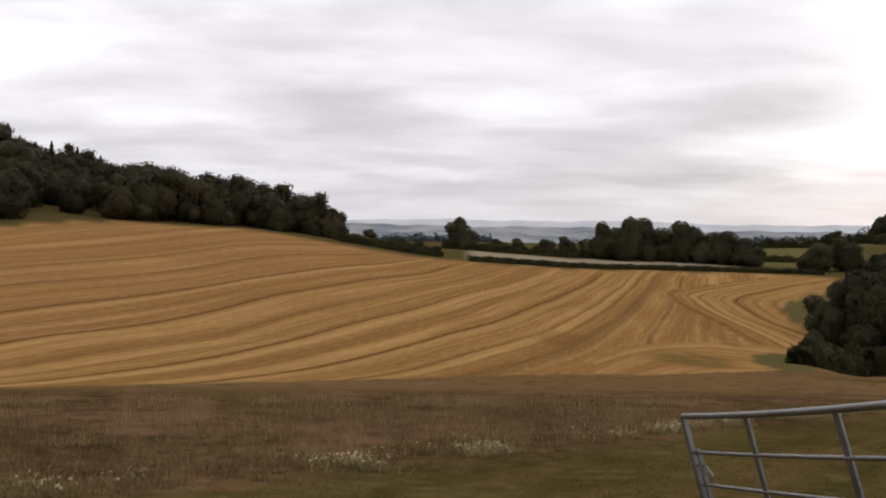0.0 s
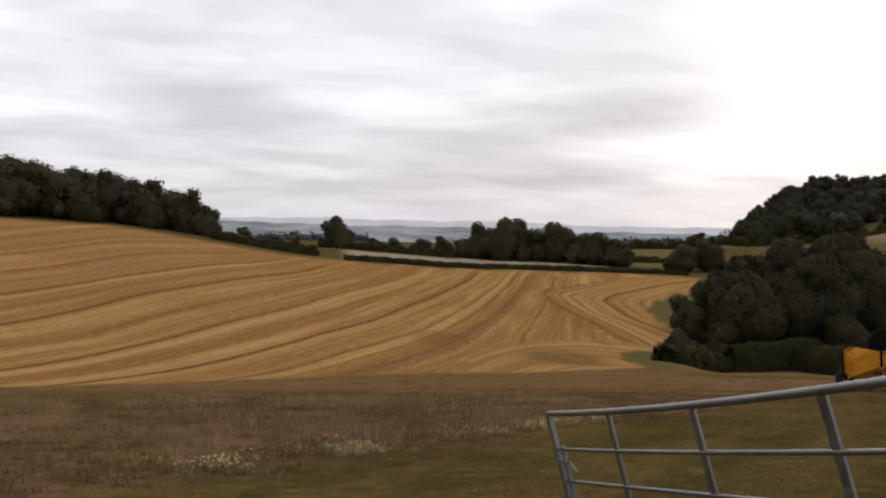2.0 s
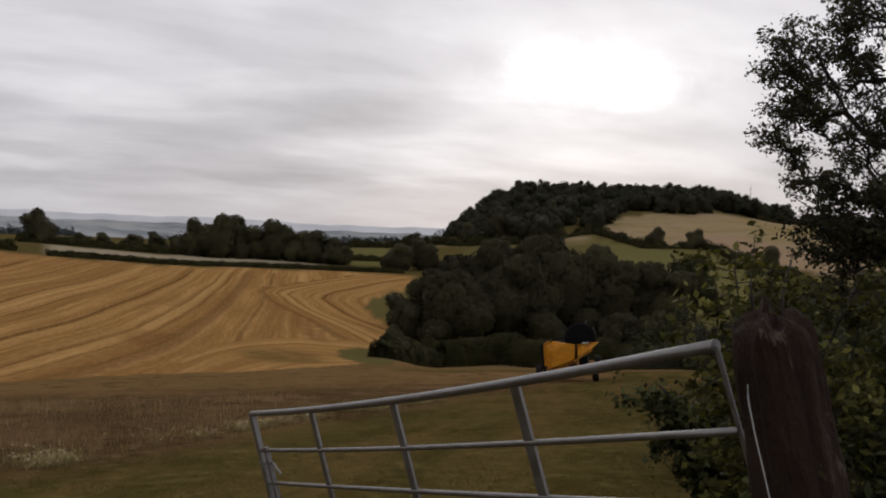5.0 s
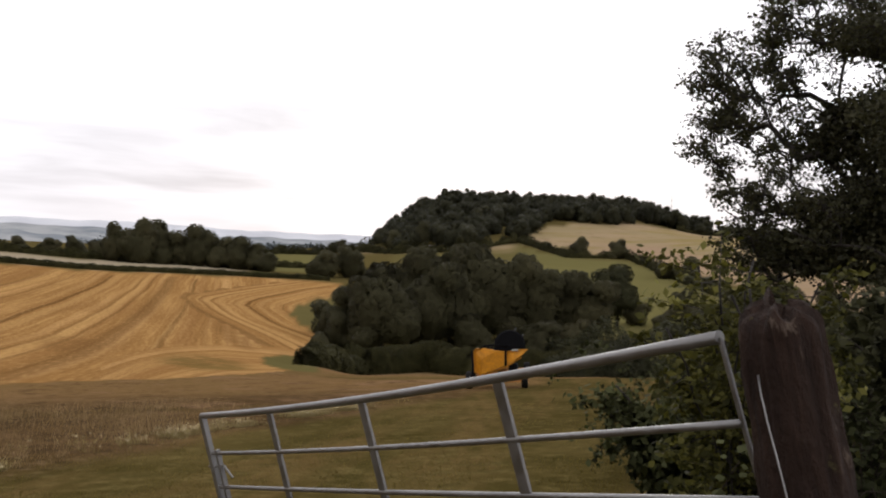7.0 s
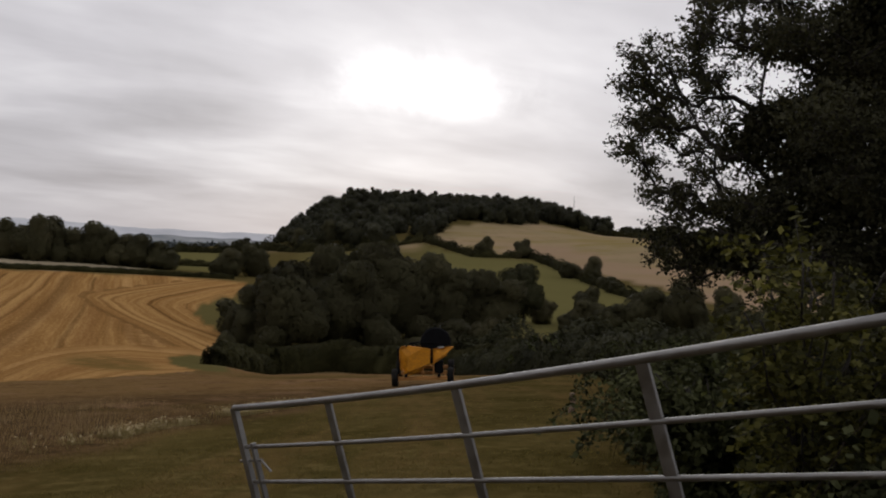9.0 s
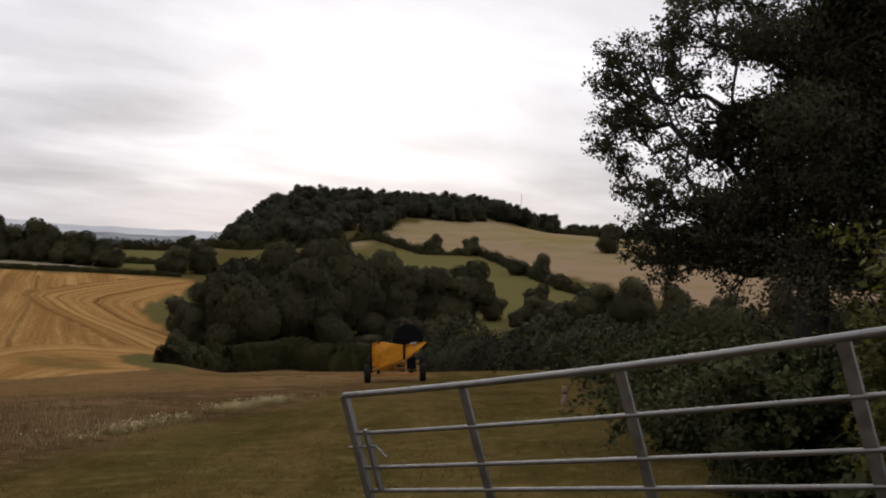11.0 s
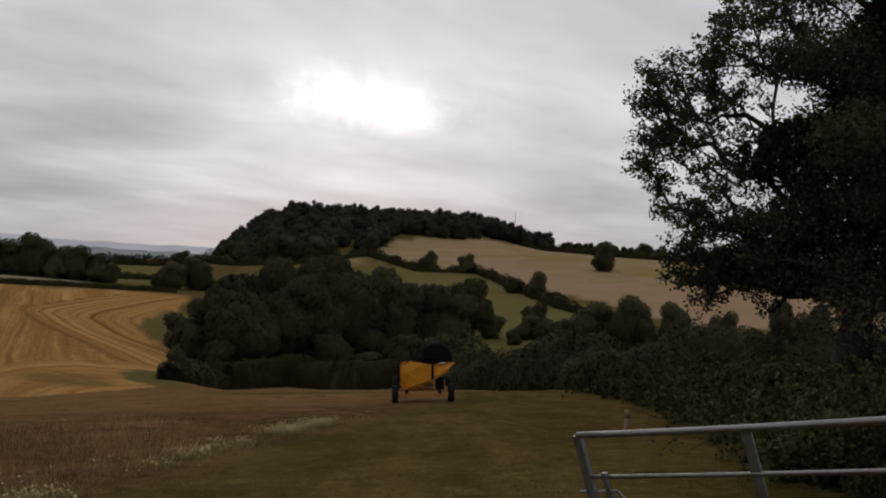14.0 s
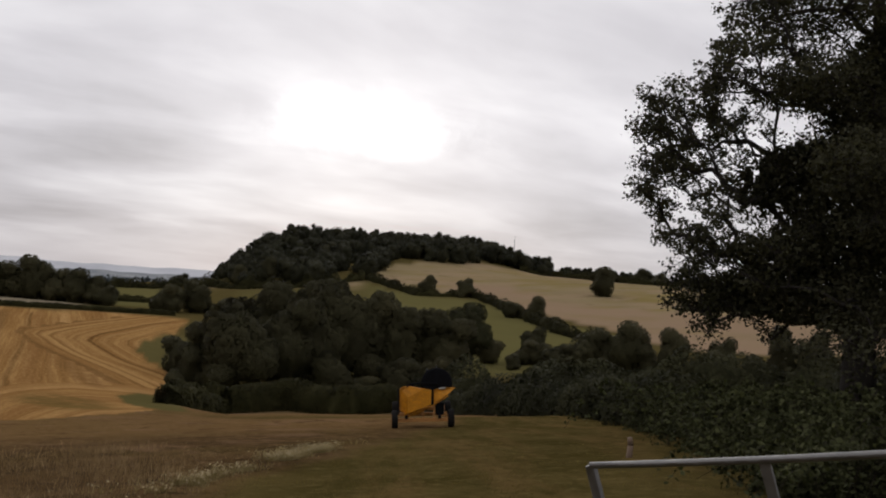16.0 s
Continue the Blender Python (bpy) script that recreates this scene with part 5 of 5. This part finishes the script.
# bearing, distance, size, height: behind the strip field, below and on the hill, in the valley
STRIP_TREES = [(9.4, 350, 1.05, 1.15), (10.5, 345, 1.25, 1.1), (11.6, 350, 1.3, 1.0), (12.7, 352, 1.3, 0.95), (13.7, 350, 1.3, 0.95), (14.7, 350, 1.2, 0.95), (15.6, 346, 1.1, 0.9), (16.6, 345, 0.9, 0.9),
               (17.4, 342, 0.8, 0.75), (3.0, 390, 0.6, 0.75), (4.4, 395, 0.7, 0.7), (5.8, 400, 0.8, 0.75), (7.2, 390, 0.8, 0.8), (8.4, 380, 0.8, 0.9), (-1.4, 380, 0.4, 0.7), (-4.2, 380, 0.45, 0.8),
               (15.8, 420, 0.7, 0.9)]
HILL_TREES = [(20.6, 330, 1.0, 0.95), (22.3, 335, 1.1, 0.9), (24.0, 338, 0.8, 0.7), (35.2, 458, 0.85, 0.95), (37.3, 455, 0.9, 0.9), (45.2, 500, 1.35, 0.95), (45.0, 645, 1.0, 0.8), (45.8, 650, 0.9, 0.75), (47.4, 680, 1.3, 0.9),
              (48.3, 680, 1.2, 0.8), (40.0, 372, 0.75, 0.7), (41.3, 362, 0.85, 0.95), (42.1, 340, 0.7, 0.6), (24.6, 505, 0.95, 1.0), (26.0, 512, 1.1, 1.1), (21.4, 560, 0.9, 0.7), (42.8, 322, 0.6, 0.6)]
VALLEY_TREES = [(38.6, 238, 0.65, 0.9), (36.4, 226, 0.6, 0.8), (40.9, 242, 0.75, 1.05), (40.3, 236, 0.5, 0.8), (31.0, 178, 0.7, 0.6), (41.2, 238, 0.72, 0.85), (42.0, 236, 0.6, 0.7), (42.9, 232, 0.65, 0.75),
                (45.3, 232, 0.8, 0.85), (47.4, 226, 0.75, 0.8), (48.9, 220, 0.75, 1.2), (56.0, 190, 0.75, 1.3), (33.0, 178, 0.9, 0.7), (35.0, 184, 0.8, 0.8), (21.2, 186, 0.75, 1.0), (21.9, 178, 0.7, 0.9), (20.7, 152, 0.3, 1.3), (50.5, 205, 0.7, 1.0),
                (51.4, 214, 0.6, 1.6), (53.4, 206, 0.7, 0.85), (54.6, 196, 0.75, 1.35), (39.9, 226, 0.42, 0.75), (42.2, 226, 0.6, 0.8)]
for b, d, s, tall in STRIP_TREES + HILL_TREES + VALLEY_TREES:
    copy_scaled(TREES[int(b * 10 + d) % 3], *at_bearing(b, d), (b * 53 + d) % 360, s, tall)

HILL_HEDGE = [(31.7, 516), (33.2, 477), (34.65, 446), (36.1, 450), (37.9, 457), (39.0, 427), (40.8, 367), (42.85, 320), (44.75, 300)]
hedge("hill_hedge", [at_bearing(b, d) for b, d in HILL_HEDGE], 3.0, 4.0, 60, 0.8, M_HEDGE, "dark ragged hedge between the pasture and the dry hill field", 23, 0.5)
hedge("crest_hedge", [at_bearing(b, d) for b, d in ((40.5, 690), (42.4, 700), (44.0, 676), (45.4, 654), (48.5, 655), (52.0, 655), (57.0, 655))], 3.6, 5.0, 45, 1.1, M_HEDGE, "dark hedge along the crest of the dry hill field", 26, 0.4)
hedge("foot_hedge", [at_bearing(b, d) for b, d in ((17.0, 600), (20.0, 560), (22.6, 520), (24.5, 487), (27.0, 474), (29.6, 494), (31.5, 512))], 4.2, 5.0, 60, 0.9, M_HEDGE, "overgrown dark hedge along the foot of the hill", 24, 0.6)
hedge("valley_scrub", [at_bearing(b, d) for b, d in ((45.0, 190), (47.0, 184), (51.0, 172), (56.0, 160), (60.0, 150))], 3.2, 6.0, 170, 0.5, M_COOLLEAF, "dark thorn scrub in the valley below the hill", 25, 0.6, "scrub")

# ---- woods ----


def make_fir(seed, height, radius, m):
    """A dark narrow conifer: whorls of drooping sprays round a straight stem."""
    rng = np.random.default_rng(seed)
    tree = thing("fir_tree", m, "dark pointed fir rising out of the wood", "tree", "firs in the wood")
    bm = bmesh.new()
    tube(bm, (0, 0, -0.5), (0, 0, height), 0.28, 0.03, 8)
    part("trunk", bm, M_BARK, tree)
    n = 2600
    t = 1 - rng.random(n) ** 0.6
    a = rng.random(n) * 2 * np.pi
    whorl = 0.75 + 0.25 * np.sin(t * 55)
    r = radius * (1 - t) ** 0.8 * whorl * (0.35 + 0.65 * rng.random(n)) + 0.1
    c = np.stack([r * np.cos(a), r * np.sin(a), 1.0 + t * (height - 1.0) - 0.25 * r], -1)
    d = np.stack([np.cos(a), np.sin(a), np.full(n, 0.5)], -1)
    v, f = leaf_quads(c, 0.75, rng, facing=d, loose=0.6)
    part("crown", mesh_of("crown", v, f, M_DARKWOOD, out=rounded(d)), M_DARKWOOD, tree)
    return tree


def build_woods():
    rng = np.random.default_rng(8)
    places = []
    for k in range(230):
        b = -44 + 38.0 * rng.random()
        edge = float(np.interp(b, [-45, -24, -18, -12, -6], [232, 240, 265, 273, 277]))
        deep = float(np.interp(b, [-40, -20, -8, -5.5], [190, 150, 60, 15]))
        d = edge + deep * (k % 5 / 5 + 0.2 * rng.random())
        h = (9.5 + 5 * rng.random()) * float(np.interp(b, [-32, -24, -21, -18, -16, -13, -11, -7, -5.9], [1.3, 1.15, 0.92, 0.98, 1.15, 1.12, 1.02, 0.90, 0.5]))
        places.append((*at_bearing(b, d), h, h * (0.50 + 0.16 * rng.random())))
    wood("woodland", places, 2200, 0.68, M_DARKWOOD, "dark mixed wood on the rising ground above the stubble", 41)
    fir = make_fir(62, 14.0, 3.4, ground_pose(*at_bearing(-23.6, 395)))
    for k in range(11):
        copy_scaled(fir, *at_bearing(-29.5 + 1.0 * k + 0.6 * rng.random(), 385 + 35 * rng.random()), 50 * k, 0.62 + 0.16 * rng.random())
    places = []
    for k in range(380):
        b = 23.3 + 19 * rng.random()
        near = float(np.interp(b, [23, 25, 29, 31.3, 33.8, 42.5], [620, 485, 480, 500, 625, 700]))
        far = float(np.interp(b, [23, 25, 36, 43], [720, 840, 850, 790]))
        d = near + (far - near) * rng.random()
        places.append((*at_bearing(b, d), (10 + 4 * rng.random()) * float(np.interp(b, [23.3, 24.2, 25.4], [0.5, 0.95, 1.08])), (5.0 + 3.2 * rng.random()) * float(np.interp(b, [23.3, 24.4], [0.5, 1.0]))))
    for k in range(80):
        b = 41.5 + 10.5 * rng.random()
        places.append((*at_bearing(b, 690 + 60 * rng.random()), 6 + 4 * rng.random(), 3.5 + 2 * rng.random()))
    wood("woodland", places, 820, 1.08, M_HILL, "dense dark wood covering the top of the hill", 42)
    # taller trees that stand out along the skyline of the hill
    ridge = make_tree("ridge_tree", 61, 13.6, 3.9, 3.0, 1800, 0.6, M_HILL, "tall dark tree standing out on the wooded skyline", "tree", ground_pose(*at_bearing(32.1, 770)), 26, "trees on the skyline")
    for k in range(15):
        b = 30.6 + 0.62 * (k + 0.7 * rng.random())
        copy_scaled(ridge, *at_bearing(b, 760 + 30 * rng.random()), 80 * k, 0.82 + 0.3 * rng.random(), 0.85 + 0.2 * rng.random())


build_woods()


def build_belts():
    # the belts' bluish grey is haze put into the colour of M_BELT
    for b0, b1, d, h, seed in ((7.0, 9.6, 1500, 13, 1), (-8, 3, 1250, 8, 2), (3, 7, 1900, 9, 3), (10, 16, 1350, 8, 4), (-3, 12, 2250, 9, 5), (14, 22, 1800, 9, 6), (-9, -1, 1750, 9, 7), (16, 21, 1150, 7, 8)):
        line = [at_bearing(b, d + 40 * math.sin(b * 2 + seed)) for b in np.arange(b0, b1 + 0.3, 0.5)]
        tagged(hedge("tree_belt", line, h, h * 1.6, 5, 3.2, M_BELT, "far dark belt of trees across the plain", 50 + seed, 0.5, "tree belt", 1), kind="stuff")


build_belts()


def build_mast():
    x, y = at_bearing(40.2, 800)
    bm = bmesh.new()
    tube(bm, (0, 0, -1), (0, 0, 26), 0.35, 0.12, 6)
    for z in (18, 22):
        tube(bm, (-0.8, 0, z), (0.8, 0, z), 0.12, sides=5)
    ob = part("mast", bm, M_BLACK)
    ob.matrix_basis = ground_pose(x, y)
    tagged(ob, "thin grey radio mast rising above the hill wood", "mast")


build_mast()


def build_cottage():
    x, y = at_bearing(26.75, 478)
    house = thing("cottage", ground_pose(x, y, -22, 0.85), "small pale rendered cottage among the trees below the hill", "house")
    bm = bmesh.new()
    block(bm, (7, 4, 2.6), pose(0, 0, 1.3), 0.05)
    part("wall", bm, M_WHITE, house)
    bm = bmesh.new()
    prism(bm, [(-2.2, 2.5), (2.2, 2.5), (0, 4.0)], -3.7, 3.7)
    part("roof", bm, M_ROOF, house)
    for xx in (-2.2, 0, 2.2):
        bm = bmesh.new()
        block(bm, (1.1, 0.12, 1.2), pose(xx, -2.0, 1.5))
        part("window", bm, M_BLACK, house)


build_cottage()

# ---- grass, stalks and flowers ----


def blades(name, xs, ys, height, width, mat, label, category, seed, lean=0.35):
    rng = np.random.default_rng(seed)
    n = len(xs)
    a = rng.random(n) * 2 * np.pi
    h = height * (0.5 + rng.random(n))
    w = width * (0.7 + 0.6 * rng.random(n))
    dx, dy = np.cos(a) * w, np.sin(a) * w
    lx, ly = rng.normal(size=n) * lean * h, rng.normal(size=n) * lean * h
    z = land(xs, ys) - 0.02
    p = np.stack([xs, ys, z], -1)
    v = np.stack([p - np.stack([dx, dy, 0 * dx], -1), p + np.stack([dx, dy, 0 * dx], -1),
                  p + np.stack([lx + dx * 0.2, ly + dy * 0.2, h], -1), p + np.stack([lx - dx * 0.2, ly - dy * 0.2, h], -1)], 1).reshape(-1, 3)
    return tagged(new(name, mesh_of(name, v, np.arange(4 * n).reshape(-1, 4), mat, out=np.tile((0.0, 0.0, 1.0), (4 * n, 1)))), label, category, kind="stuff")


def scatter(n, near, far, b0, b1, seed):
    rng = np.random.default_rng(seed)
    d = near * (far / near) ** rng.random(n)
    b = np.radians(b0 + (b1 - b0) * rng.random(n))
    return d * np.sin(b), d * np.cos(b)


def flower_side(x, y):
    return x - np.interp(y, FLOWER_LINE[0], FLOWER_LINE[1])


def build_grass():
    x, y = scatter(110000, 4.0, 28, -38, 62, 1)
    clear = np.hypot(x, y) < 0.9 * np.interp(np.degrees(np.arctan2(x, y)), NEAR_EDGE[0], NEAR_EDGE[1])
    x, y = x[clear], y[clear]
    tuft = wobble(x, y, 0.8, 7) + 0.7 * wobble(x, y, 2.6, 8) > -0.25
    x, y = x[tuft], y[tuft]
    keep = flower_side(x, y) < 0.6 + 0.8 * wobble(x, y, 3, 3)
    blades("rough_grass", x[keep], y[keep], 0.085, 0.0055, M_BLADE, "rough brown dead grass and weeds over the near field", "grass", 2)
    blades("short_grass", x[~keep], y[~keep], 0.045, 0.005, M_GREENBLADE, "short worn green grass inside the gate", "grass", 3)
    rng = np.random.default_rng(4)
    cx, cy = scatter(210, 9.0, 30, -28, 14, 4)
    many = (15 + 110 * rng.random(len(cx)) ** 2.5).astype(int)
    own = np.repeat(np.arange(len(cx)), many)
    wide = (0.18 + 0.4 * rng.random(len(cx)))[own]
    x, y = cx[own] + rng.normal(size=len(own)) * wide, cy[own] + rng.normal(size=len(own)) * wide
    keep = flower_side(x, y) < -0.5
    blades("dry_stalks", x[keep], y[keep], 0.20, 0.0036, M_STRAWBLADE, "clumps of pale dry grass stalks in the rough field", "grass", 5, 0.3)
    # mayweed plants: a tuft of pale stems and a few flower heads each
    rng = np.random.default_rng(6)
    k = 1900
    y = 9.0 + 17.2 * rng.random(k) ** 1.15
    drift = np.where(rng.random(k) < 0.25, -1.1 * rng.random(k) - 0.2, 0.0)
    x = np.interp(y, FLOWER_LINE[0], FLOWER_LINE[1]) + rng.normal(size=k) * (0.20 + 0.35 * smooth01(y, 14, 10)) + drift - 0.1
    clump = 0.7 * wobble(x, y, 0.9, 2) + 0.7 * wobble(x, y, 2.3, 6) + 0.8 * rng.random(k)
    keep = clump > 0.42 + 0.25 * smooth01(y, 15, 10)
    x, y = x[keep], y[keep]
    own = np.repeat(np.arange(len(x)), 12)
    sx, sy = x[own] + rng.normal(size=len(own)) * 0.09, y[own] + rng.normal(size=len(own)) * 0.09
    blades("weed_stems", sx, sy, 0.12, 0.006, M_WEED, "pale green stems of weeds along the grass edge", "weeds", 8, 0.45)
    own = np.repeat(np.arange(len(x)), (1 + 9 * smooth01(y, 8, 15) * rng.random(len(x)) ** 2).astype(int))
    fx, fy = x[own] + rng.normal(size=len(own)) * 0.10, y[own] + rng.normal(size=len(own)) * 0.10
    c = np.stack([fx, fy, land(fx, fy) + 0.07 + 0.12 * rng.random(len(fx))], -1)
    up = rng.normal(size=c.shape) * 0.4 + (0, -0.3, 1)
    up /= np.linalg.norm(up, axis=1)[:, None]
    v, f = leaf_quads(c, 0.028, rng, 0.95, 0.0, 0.6, facing=up, loose=0.2)
    tagged(new("wildflowers", mesh_of("wildflowers", v, f, M_FLOWER, out=np.tile((0.0, 0.0, 1.0), (len(v), 1)))), "strip of small white mayweed flowers along the grass edge", "flowers", kind="stuff")


build_grass()
